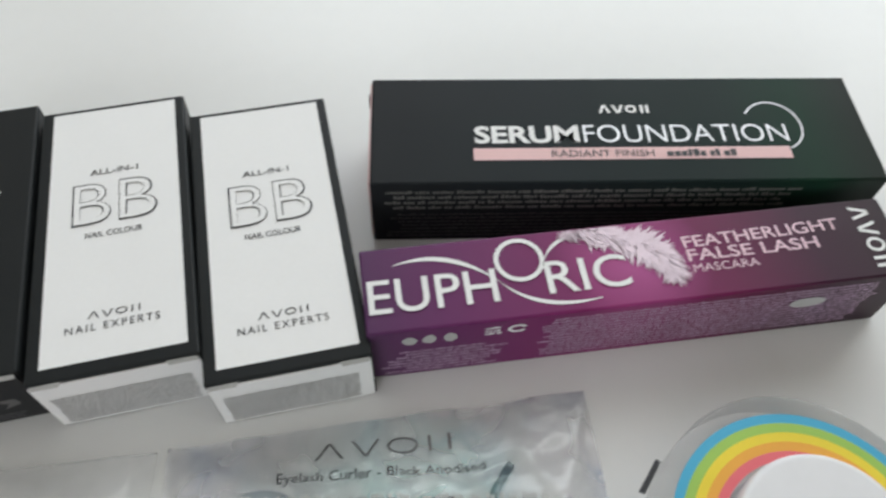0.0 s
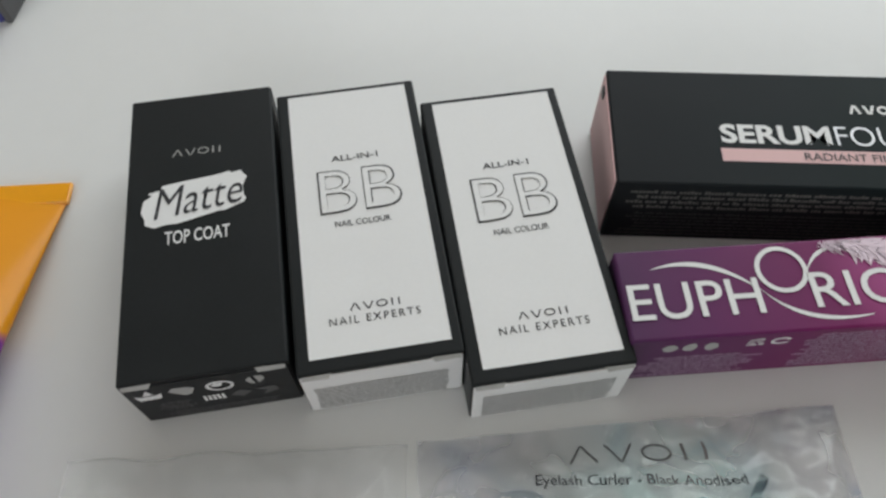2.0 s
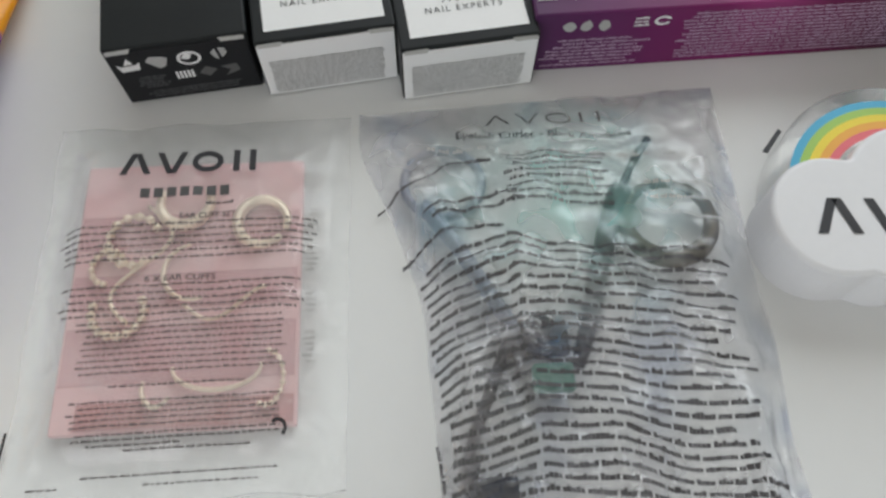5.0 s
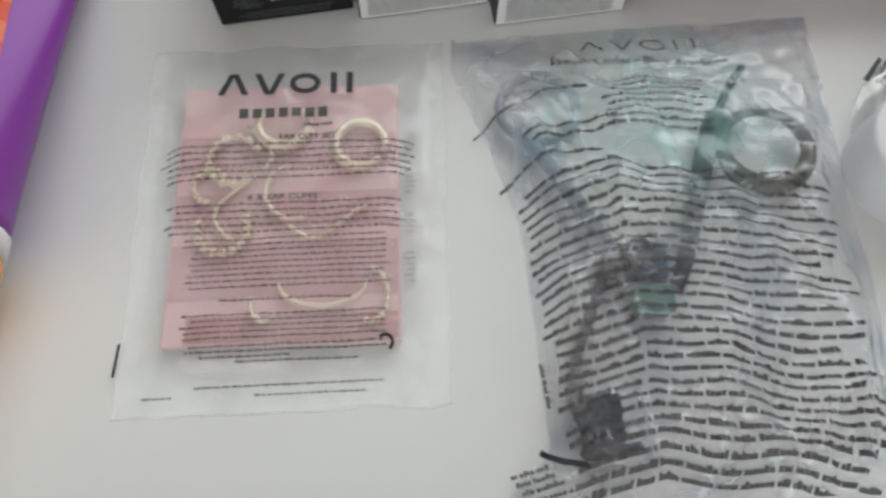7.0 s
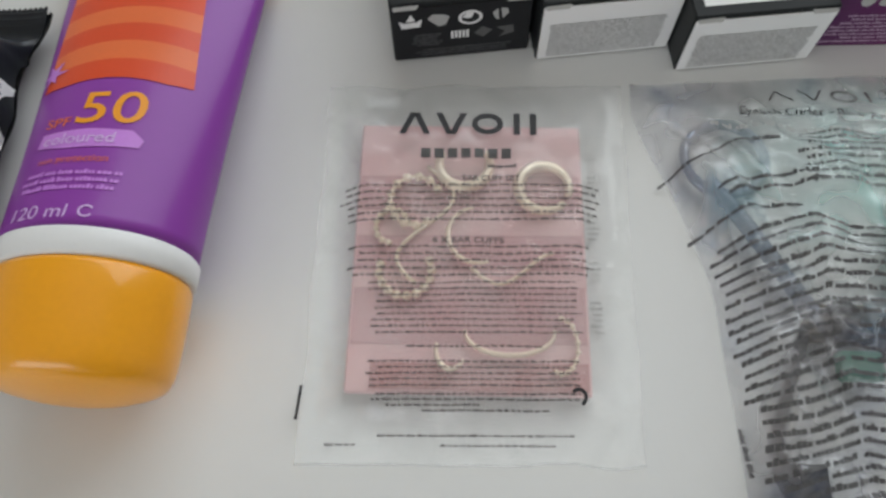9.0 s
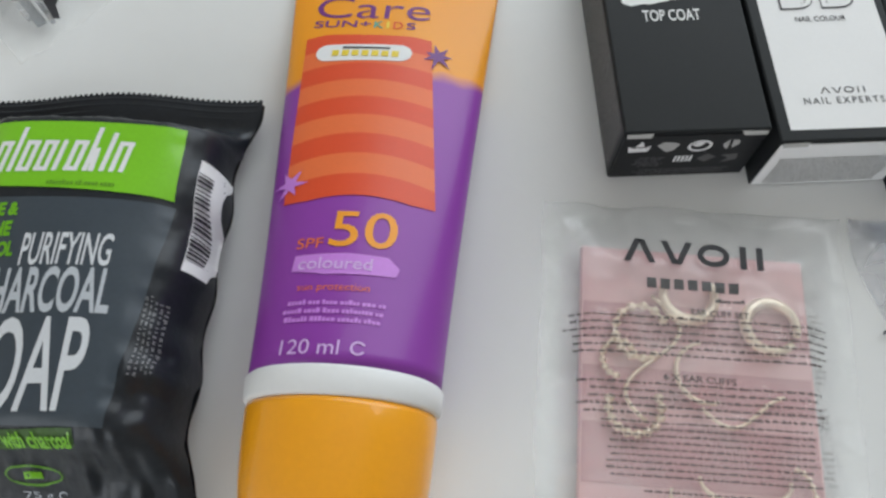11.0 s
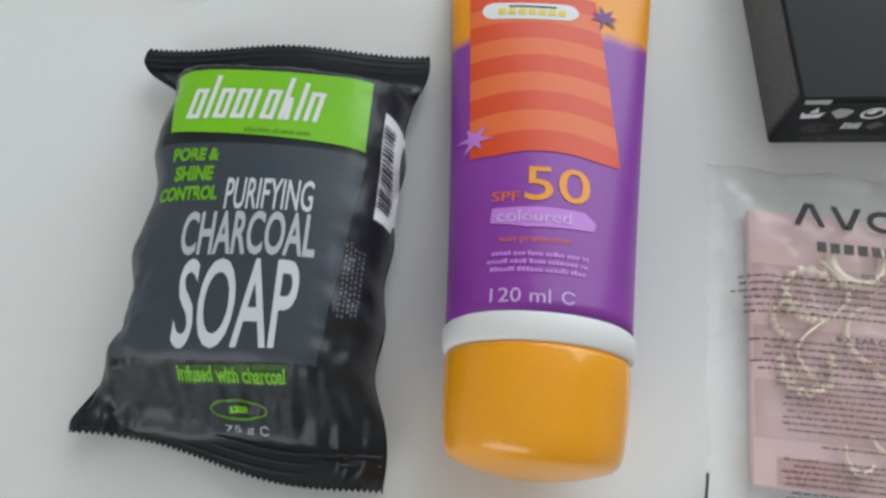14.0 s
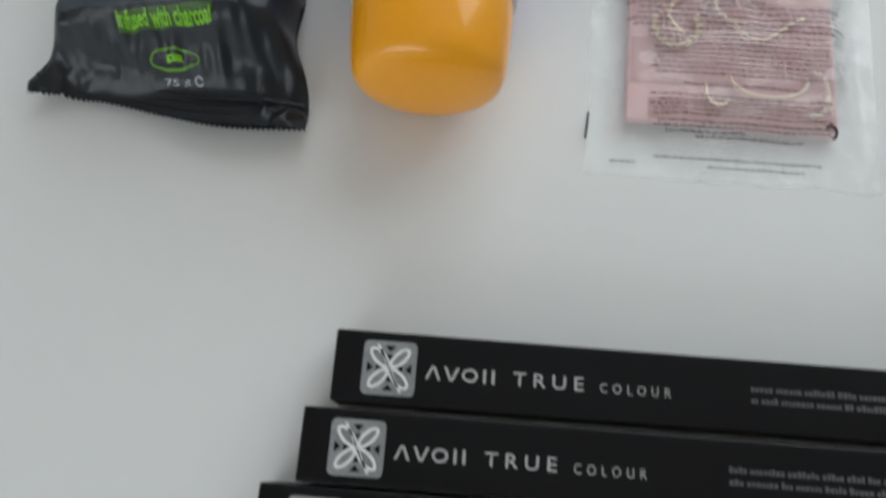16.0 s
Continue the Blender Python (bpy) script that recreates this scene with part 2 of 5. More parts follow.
def shapes(polys, lay, bm=None, fine=0.0):
    """Flat outlines, each a list of (u, v), laid on a surface by lay."""
    bm = bm or bmesh.new()
    for p in polys:
        f = bm.faces.new([bm.verts.new((u, v, 0)) for u, v in p])
    if fine:
        bmesh.ops.triangulate(bm, faces=bm.faces[:])
        for _ in range(6):
            long = [e for e in bm.edges if e.calc_length() > fine]
            if not long:
                break
            bmesh.ops.subdivide_edges(bm, edges=long, cuts=1)
            bmesh.ops.triangulate(bm, faces=bm.faces[:])
    for v in bm.verts:
        v.co = lay(v.co.x, v.co.y)
    bmesh.ops.recalc_face_normals(bm, faces=bm.faces[:])
    return bm


def lettering(text, u, v, w, h, lay, material, parent, shear=0.0, weight=0.0, space=1.0, fine=0.0, turn=0.0, label="", name="lettering"):
    """Words in the built-in font, fitted into w by h from the lower left (u, v), laid on a surface."""
    cu = bpy.data.curves.new("words", "FONT")
    cu.body, cu.shear, cu.offset, cu.space_character, cu.resolution_u = text, shear, weight, space, 4
    ob = bpy.data.objects.new("words", cu)
    me = bpy.data.meshes.new_from_object(ob)
    co = np.array([p.co[:2] for p in me.vertices])
    lo, hi = co.min(0), co.max(0)
    bm = bmesh.new()
    bm.from_mesh(me)
    bpy.data.objects.remove(ob)
    bpy.data.curves.remove(cu)
    bpy.data.meshes.remove(me)
    c, s = math.cos(radians(turn)), math.sin(radians(turn))
    for p in bm.verts:
        a, b = (p.co.x - lo[0]) / (hi[0] - lo[0]) * w, (p.co.y - lo[1]) / (hi[1] - lo[1]) * h
        p.co = (u + a * c - b * s, v + a * s + b * c, 0)
    return part(name, shapes((), lay, bm, fine), material, parent, label)


def ring(u, v, ru, rv, thick, n=28, a0=0.0, a1=360.0):
    """Quads of a flat ring or arc."""
    out = []
    for k in range(n):
        p, q = radians(a0 + (a1 - a0) * k / n), radians(a0 + (a1 - a0) * (k + 1) / n)
        out.append([(u + (ru - d) * math.cos(t), v + (rv - d) * math.sin(t)) for t, d in ((p, 0), (q, 0), (q, thick), (p, thick))])
    return out


def makers_mark(u, v, w, h, lay, material, parent, line=0.0, turn=0.0, fine=0.0):
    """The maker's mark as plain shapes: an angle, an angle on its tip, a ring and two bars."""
    a, t = w / 4.6, line or h * 0.2
    x = [0.0, a * 1.2, a * 2.4, a * 3.75]

    def angle(p, q, r):
        return [[b, (b[0] + t, b[1]), (e[0] + t * 0.6, e[1]), (e[0] - t * 0.4, e[1])] for b, e in ((p, q), (q, r))]
    pieces = [("mark_angle", angle((x[0], 0), (x[0] + a * 0.45, h), (x[0] + a * 0.9, 0))),
              ("mark_angle", angle((x[1], h), (x[1] + a * 0.45, 0), (x[1] + a * 0.9, h))),
              ("mark_ring", ring(x[2] + a * 0.5, h / 2, a * 0.52, h / 2, t * 0.9, 20))]
    for b in (x[3], x[3] + a * 0.75 - t):
        pieces.append(("mark_bar", [[(b, 0), (b + t, 0), (b + t, h), (b, h)]]))
    c, s = math.cos(radians(turn)), math.sin(radians(turn))
    for name, polys in pieces:
        polys = [[(u + p * c - q * s, v + p * s + q * c) for p, q in poly] for poly in polys]
        part(name, shapes(polys, lay, fine=fine), material, parent)


def word_bars(u0, u1, rows, h, rng, turn=0.0, gap=0.35, ragged=0.0, run=(1.2, 5.5), space=0.13):
    """Lines of unreadable print: words as runs of short upright bars. rows: the heights of the lines."""
    out = []
    rise = math.tan(radians(turn))
    for v in rows:
        u, end = u0 + rng.random() * ragged, u1 - rng.random() * ragged
        while u < end - h * 0.5:
            stop = min(u + h * rng.uniform(*run), end)
            while u < stop - h * 0.2:
                n, w, k = h * rng.uniform(0.42, 0.72), v + rise * (u - u0), h * rng.choice((0.68, 0.72, 0.76, 1.0))
                out.append([(u, w), (u + n, w), (u + n, w + k), (u, w + k)])
                u += n + h * space
            u += h * max(gap, 0.3)
    return out


def tube_along(pts, radius, sides=8, closed=False):
    """A wire of round section along points."""
    bm = bmesh.new()
    pts = [Vector(p) for p in pts]
    n, rings = len(pts), []
    for i, p in enumerate(pts):
        a = pts[(i - 1) % n] if closed or i else p
        b = pts[(i + 1) % n] if closed or i < n - 1 else p
        d = (b - a).normalized()
        s = d.cross(Vector((0, 0, 1)))
        s = s.normalized() if s.length > 1e-4 else Vector((1, 0, 0))
        t = s.cross(d)
        r = radius(i / max(n - 1, 1)) if callable(radius) else radius
        rings.append([bm.verts.new(p + r * (math.cos(2 * math.pi * k / sides) * s + math.sin(2 * math.pi * k / sides) * t)) for k in range(sides)])
    for i in range(n if closed else n - 1):
        a, b = rings[i], rings[(i + 1) % n]
        for k in range(sides):
            bm.faces.new((a[k], a[(k + 1) % sides], b[(k + 1) % sides], b[k]))
    if not closed:
        bm.faces.new(rings[0][::-1])
        bm.faces.new(rings[-1])
    bmesh.ops.recalc_face_normals(bm, faces=bm.faces[:])
    return bm


def arc(u, v, z, ru, rv, a0, a1, n=24):
    return [(u + ru * math.cos(radians(a0 + (a1 - a0) * k / n)), v + rv * math.sin(radians(a0 + (a1 - a0) * k / n)), z) for k in range(n + 1)]


def prism(outline, z0, z1, bevel=0.0):
    """An upright solid over a closed outline, its upper edge rounded."""
    bm = bmesh.new()
    steps = [(0.0, z0)] + ([(bevel * (1 - math.cos(a)), z1 - bevel + bevel * math.sin(a)) for a in (0, 0.4, 0.8, 1.2, math.pi / 2)] if bevel else [(0.0, z1)])
    n, rows = len(outline), []
    pts = [Vector((p[0], p[1])) for p in outline]
    nor = []
    for i in range(n):
        d = pts[(i + 1) % n] - pts[i - 1]
        nor.append(Vector((-d.y, d.x)).normalized())
    for inset, z in steps:
        rows.append([bm.verts.new((*(pts[i] + nor[i] * inset), z)) for i in range(n)])
    for a, b in zip(rows, rows[1:]):
        for i in range(n):
            bm.faces.new((a[i], a[(i + 1) % n], b[(i + 1) % n], b[i]))
    bm.faces.new(rows[0][::-1])
    bm.faces.new(rows[-1])
    return bm


# ---- room ----
def room():
    x0, x1, y0, y1, zf, zc, t = -2.3, 2.0, -2.4, 1.32, -0.75, 1.75, 0.12
    tagged(part("floor", box(x0, x1, y0, y1, zf - 0.1, zf), FLOOR), "brown wooden floor of the room", "floor", kind="structure")
    tagged(part("ceiling", box(x0, x1, y0, y1, zc, zc + 0.1), CEILING), "plain white painted ceiling", "ceiling", kind="structure")
    for n, b in (("wall_east", box(x1, x1 + t, y0, y1, zf, zc)), ("wall_west", box(x0 - t, x0, y0, y1, zf, zc))):
        tagged(part(n, b, WALL), "plain off-white painted wall", "wall", kind="structure")
    for n, ya, yb, wa, wb, za, zb in (("wall_north", y1, y1 + t, -0.68, 1.12, 0.15, 1.52), ("wall_south", y0 - t, y0, -2.12, 0.22, 0.3, 1.6)):
        bm = bmesh.new()
        for b in ((x0 - t, wa, zf, zc), (wb, x1 + t, zf, zc), (wa, wb, zf, za), (wa, wb, zb, zc)):
            bmesh.ops.create_cube(bm, size=1.0, matrix=Matrix.LocRotScale(((b[0] + b[1]) / 2, (ya + yb) / 2, (b[2] + b[3]) / 2), None, (b[1] - b[0], yb - ya, b[3] - b[2])))
        tagged(part(n, bm, WALL), "off-white painted wall with a window opening", "wall", kind="structure")


def table():
    t = thing("table", -0.13, 0.0, 0, "white laminate table with a smooth satin top", "table")
    part("tabletop", box(-0.65, 0.65, -0.42, 0.48, -0.028, 0.0, 0.003, 3), WHITE_TABLE, t)
    for x in (-0.58, 0.58):
        for y in (-0.35, 0.41):
            bm = box(x - 0.025, x + 0.025, y - 0.025, y + 0.025, -0.75, -0.028, 0.002)
            part("leg", bm, WHITE_PLASTIC, t)


# ---- cartons ----
def nail_box(x, y, turn, H, black, label, seed):
    W, L = 0.0328, 0.0720
    rng = random.Random(seed)
    t = thing("nail_polish_box", x, y, turn, label, "box", "nail polish boxes")
    part("carton", box(0, W, 0, L, 0, H, 0.0005), NAVY_CARD, t)
    e = 0.00012
    top, face = flat_on(H + e), front_on(-e)
    # tuck flap and its bent corners at the near end
    flap = part("flap", box(0.0004, W - 0.0004, -0.00035, 0.0002, 0.0006, H - 0.0011, 0.0001, 1), BLACK_CARD if black else WHITE_CARD, t, "end flap tucked in below the lid")
    for u, s in ((0.0008, 1), (W - 0.0008, -1)):
        bm = bmesh.new()
        p = [(u, -0.0007, H - 0.0012), (u + s * 0.0052, -0.0009, H - 0.0009), (u + s * 0.0058, -0.0002, H - 0.0002), (u, -0.0002, H - 0.0004)]
        q = [(a, b + 0.00025, c - 0.0003) for a, b, c in p]
        vs = [bm.verts.new(c) for c in p + q]
        for f in ((0, 1, 2, 3), (7, 6, 5, 4), (0, 4, 5, 1), (1, 5, 6, 2), (2, 6, 7, 3), (3, 7, 4, 0)):
            bm.faces.new([vs[k] for k in f])
        bmesh.ops.recalc_face_normals(bm, faces=bm.faces[:])
        part("flap_corner", bm, GREY_PRINT, flap, "scuffed pale flap corner")
    face = front_on(-0.0005)
    if black:
        makers_mark(0.0098, 0.0537, 0.0110, 0.0019, top, GREY_PRINT, t, 0.0003)
        swash = []
        for k in range(26):
            a = 2 * math.pi * k / 26
            ru, rv = 0.0109, 0.0053
            c, s = math.cos(a), math.sin(a)
            u = 0.0151 + ru * (abs(c) ** 0.45) * (1 if c > 0 else -1) + rng.uniform(-0.0009, 0.0009)
            v = 0.0416 + rv * (abs(s) ** 0.5) * (1 if s > 0 else -1) + 0.16 * (u - 0.0151) + rng.uniform(-0.0004, 0.0004)
            swash.append((u, v))
        patch = part("brush_patch", shapes([swash], top), WHITE_PRINT, t, "white brushed paint patch")
        lettering("Matte", 0.0062, 0.0370, 0.0196, 0.0078, flat_on(H + 2 * e), DARK_PRINT, patch, shear=0.35, weight=-0.005, turn=6)
        lettering("TOP COAT", 0.0086, 0.0304, 0.0137, 0.0033, top, WHITE_PRINT, t, weight=0.012, turn=0)
        part("side_panel", shapes([[(0.0030, 0.0008), (L - 0.0016, 0.0008), (L - 0.0016, H - 0.0010), (0.0030, H - 0.0010)]], lambda u, v: (-0.5 * e, L - u, v)), mat("charcoal_grey_panel", (0.075, 0.075, 0.073), 0.55, vary=0.15, scale=300), t, "grey printed side panel")
        part("side_print", shapes(word_bars(0.0035, L - 0.0020, [0.0012 + 0.00098 * k for k in range(18)], 0.00078, rng, gap=0.3, ragged=0.0008), lambda u, v: (-e, L - u, v)), mat("mid_grey_print", (0.19, 0.19, 0.185), 0.55, vary=0.15, scale=300), t, "grey block of tiny print on the side")
        zi = 0.0143
        part("symbol", shapes([[(0.0018, zi + 0.0006), (0.0024, zi - 0.0020), (0.0066, zi - 0.0018), (0.0072, zi + 0.0008), (0.0060, zi), (0.0030, zi - 0.0002)], [(0.0034, zi + 0.0002), (0.0056, zi + 0.0004), (0.0047, zi + 0.0026)]], face), WHITE_PRINT, flap)
        part("symbol", shapes([[(0.0084, zi + 0.0006), (0.0096, zi + 0.0021), (0.0122, zi + 0.0018), (0.0136, zi + 0.0010), (0.0126, zi - 0.0016), (0.0110, zi - 0.0022)]], face), GREY_PRINT, flap)
        part("symbol", shapes(ring(0.0183, zi, 0.0028, 0.0024, 0.0007, 18) + [[(0.0164, zi + 0.0002), (0.0176, zi + 0.0017), (0.0192, zi + 0.0015), (0.0186, zi), (0.0178, zi - 0.0004)]], face), WHITE_PRINT, flap)
        part("symbol", shapes([[(0.0234, zi + 0.0008), (0.0246, zi + 0.0022), (0.0250, zi - 0.0018), (0.0240, zi - 0.0010)], [(0.0253, zi + 0.0022), (0.0268, zi + 0.0020), (0.0272, zi + 0.0004), (0.0258, zi - 0.0014)]], face), GREY_PRINT, flap)
        part("code_block", shapes([[(0.0138 + 0.0009 * k, 0.0074 + 0.0002 * (k % 2)), (0.0144 + 0.0009 * k, 0.0074), (0.0144 + 0.0009 * k, 0.0102), (0.0138 + 0.0009 * k, 0.0100)] for k in range(5)], face), WHITE_PRINT, flap)
        dim = mat("dim_grey_print", (0.10, 0.10, 0.10), 0.5, vary=0.3, scale=500)
        part("symbol", shapes([[(0.0192, 0.0086), (0.0212, 0.0108), (0.0236, 0.0092), (0.0214, 0.0070)]], face), dim, flap)
        part("symbol", shapes([[(0.0244, 0.0100), (0.0284, 0.0104), (0.0288, 0.0078), (0.0252, 0.0064), (0.0266, 0.0084)]], face), dim, flap)
        part("fine_print", shapes(word_bars(0.004, 0.0120, [0.0056 + 0.0009 * k for k in range(5)], 0.0007, rng, ragged=0.002) + word_bars(0.005, 0.0285, [0.0020 + 0.0009 * k for k in range(3)], 0.0006, rng, ragged=0.002), face), FAINT_PRINT, flap)
    else:
        m = 0.0021
        panel = part("front_label", shapes([[(m + 0.0006, 0.0029), (W - m, 0.0029), (W - m, L - 0.0013), (m + 0.0006, L - 0.0013)]], top), WHITE_CARD, t, "white printed panel")
        top2 = flat_on(H + 2 * e)
        lettering("ALL-IN-1", 0.0113, 0.0500, 0.0105, 0.0016, top2, DARK_PRINT, panel, weight=0.008)
        lettering("BB", 0.0077, 0.0360, 0.0182, 0.0116, top2, DARK_PRINT, panel, name="outline_lettering")
        lettering("BB", 0.00810, 0.03640, 0.0174, 0.0108, flat_on(H + 3 * e), WHITE_CARD, panel, weight=-0.012, name="lettering_inside")
        lettering("NAIL COLOUR", 0.0106, 0.0324, 0.0120, 0.0015, top2, DARK_PRINT, panel, weight=0.008)
        makers_mark(0.0116, 0.0122, 0.0104, 0.0016, top2, DARK_PRINT, panel, 0.0003)
        lettering("NAIL EXPERTS", 0.0073, 0.0094, 0.0183, 0.0017, top2, DARK_PRINT, panel, space=1.3)
        part("ingredients_panel", shapes(word_bars(0.0022, W - 0.0032, [0.0016 + 0.00078 * k for k in range(15)], 0.00056, rng, gap=0.3, ragged=0.0004), face), mat("light_grey_print", (0.34, 0.34, 0.33), 0.6, vary=0.15, scale=300), flap, "grey block of tiny print")


def serum_box():
    x, y, turn, L, D, H = -0.0648, 0.1167, 6.6, 0.1192, 0.0333, 0.0222
    t = thing("foundation_box", x, y, turn, "black foundation carton with pink end, lying flat", "box")
    rng = random.Random(5)
    part("carton", box(0, L, 0, D, 0, H, 0.0005), serum_material(), t)
    part("end_panel", box(-0.0004, 0.0, 0.0010, D - 0.0010, 0.0008, H - 0.0008, 0.0001, 1), PINK_CARD, t, "pale pink carton end")
    part("end_tab", box(-0.0008, -0.0003, D - 0.006, D - 0.004, H - 0.004, H - 0.0012), DARK_PRINT, t)
    e = 0.00012
    top, face = flat_on(H + e), front_on(-e)
    makers_mark(0.0549, 0.0212, 0.0126, 0.0026, top, WHITE_PRINT, t, 0.0007)
    lettering("SERU", 0.0243, 0.0117, 0.0183, 0.0055, top, WHITE_PRINT, t, weight=0.03)
    lettering("M", 0.0431, 0.0118, 0.0060, 0.0054, top, WHITE_PRINT, t, weight=0.025)
    lettering("FOUNDATION", 0.0502, 0.0118, 0.0491, 0.0055, top, SILVER_PRINT, t, weight=-0.008)
    part("sheen_ring", shapes(ring(0.0966, 0.0168, 0.0070, 0.0078, 0.0004, 30, -70, 150), top), SILVER_PRINT, t, "thin silver arc")
    strip = part("pink_strip", shapes([[(0.0238, 0.0066), (0.0986, 0.0066), (0.0986, 0.0102), (0.0238, 0.0102)]], top), PINK_CARD, t, "pale pink printed strip")
    lettering("RADIANT FINISH", 0.0420, 0.0073, 0.0240, 0.0021, flat_on(H + 2 * e), DARK_PRINT, strip)
    part("fine_print", shapes(word_bars(0.0690, 0.0850, [0.0073], 0.0021, rng), flat_on(H + 2 * e)), DARK_PRINT, strip)
    part("fine_print", shapes(word_bars(0.003, 0.100, [H - 0.0036 - 0.0019 * k for k in range(4)], 0.0012, rng, ragged=0.004, gap=0.5), face), mat("dull_grey_print", (0.13, 0.13, 0.12), 0.5, vary=0.3, scale=500), t)
    part("fine_print", shapes(word_bars(0.003, 0.100, [0.0020 + 0.0014 * k for k in range(7)], 0.0008, rng, ragged=0.004), face), mat("sooty_print", (0.045, 0.045, 0.045), 0.5, vary=0.3, scale=500), t)


def serum_material():
    """Black carton whose colour turns deep green towards one end."""
    m = mat("black_green_carton", (0.018, 0.019, 0.021), 0.46, vary=0.1, scale=400, spec=0.08)
    n, l = m.node_tree.nodes, m.node_tree.links
    co, sep, ramp = n.new("ShaderNodeTexCoord"), n.new("ShaderNodeSeparateXYZ"), n.new("ShaderNodeValToRGB")
    mr = n.new("ShaderNodeMapRange")
    mr.inputs["From Min"].default_value, mr.inputs["From Max"].default_value = 0.0, 0.121
    l.new(co.outputs["Object"], sep.inputs[0])
    l.new(sep.outputs[0], mr.inputs["Value"])
    l.new(mr.outputs[0], ramp.inputs[0])
    el = ramp.color_ramp.elements
    el[0].color, el[1].color = (0.016, 0.018, 0.020, 1), (0.014, 0.016, 0.014, 1)
    for p, c in ((0.35, (0.014, 0.019, 0.021)), (0.70, (0.010, 0.020, 0.018)), (0.86, (0.008, 0.030, 0.018))):
        el.new(p).color = (*c, 1)
    l.new(ramp.outputs[0], n["Principled BSDF"].inputs["Base Color"])
    return m


def mascara_material():
    """Carton print that runs from violet over magenta to near black along its length."""
    m = mat("violet_carton", (0.2, 0.02, 0.2), 0.45, vary=0.05, scale=300, spec=0.25)
    n, l = m.node_tree.nodes, m.node_tree.links
    b = n["Principled BSDF"]
    co, sep, ramp = n.new("ShaderNodeTexCoord"), n.new("ShaderNodeSeparateXYZ"), n.new("ShaderNodeValToRGB")
    mr = n.new("ShaderNodeMapRange")
    mr.inputs["From Min"].default_value, mr.inputs["From Max"].default_value = 0.0, 0.118
    l.new(co.outputs["Object"], sep.inputs[0])
    l.new(sep.outputs[0], mr.inputs["Value"])
    l.new(mr.outputs[0], ramp.inputs[0])
    el = ramp.color_ramp.elements
    el[0].color, el[1].color = (0.080, 0.024, 0.085, 1), (0.016, 0.004, 0.009, 1)
    for p, c in ((0.14, (0.115, 0.018, 0.098)), (0.45, (0.19, 0.012, 0.10)), (0.66, (0.12, 0.006, 0.055)), (0.84, (0.035, 0.005, 0.022))):
        el.new(p).color = (*c, 1)
    # printed pink glow round the feather
    far, near, mix = n.new("ShaderNodeVectorMath"), n.new("ShaderNodeMapRange"), n.new("ShaderNodeMix")
    far.operation, far.inputs[1].default_value = "DISTANCE", (0.0580, 0.0110, 0.0206)
    near.inputs["From Min"].default_value, near.inputs["From Max"].default_value = 0.002, 0.017
    near.inputs["To Min"].default_value, near.inputs["To Max"].default_value = 0.8, 0.0
    mix.data_type, mix.inputs["B"].default_value = "RGBA", (0.42, 0.085, 0.27, 1)
    l.new(co.outputs["Object"], far.inputs[0])
    l.new(far.outputs["Value"], near.inputs["Value"])
    l.new(near.outputs[0], mix.inputs["Factor"])
    l.new(ramp.outputs[0], mix.inputs["A"])
    l.new(mix.outputs["Result"], b.inputs["Base Color"])
    return m


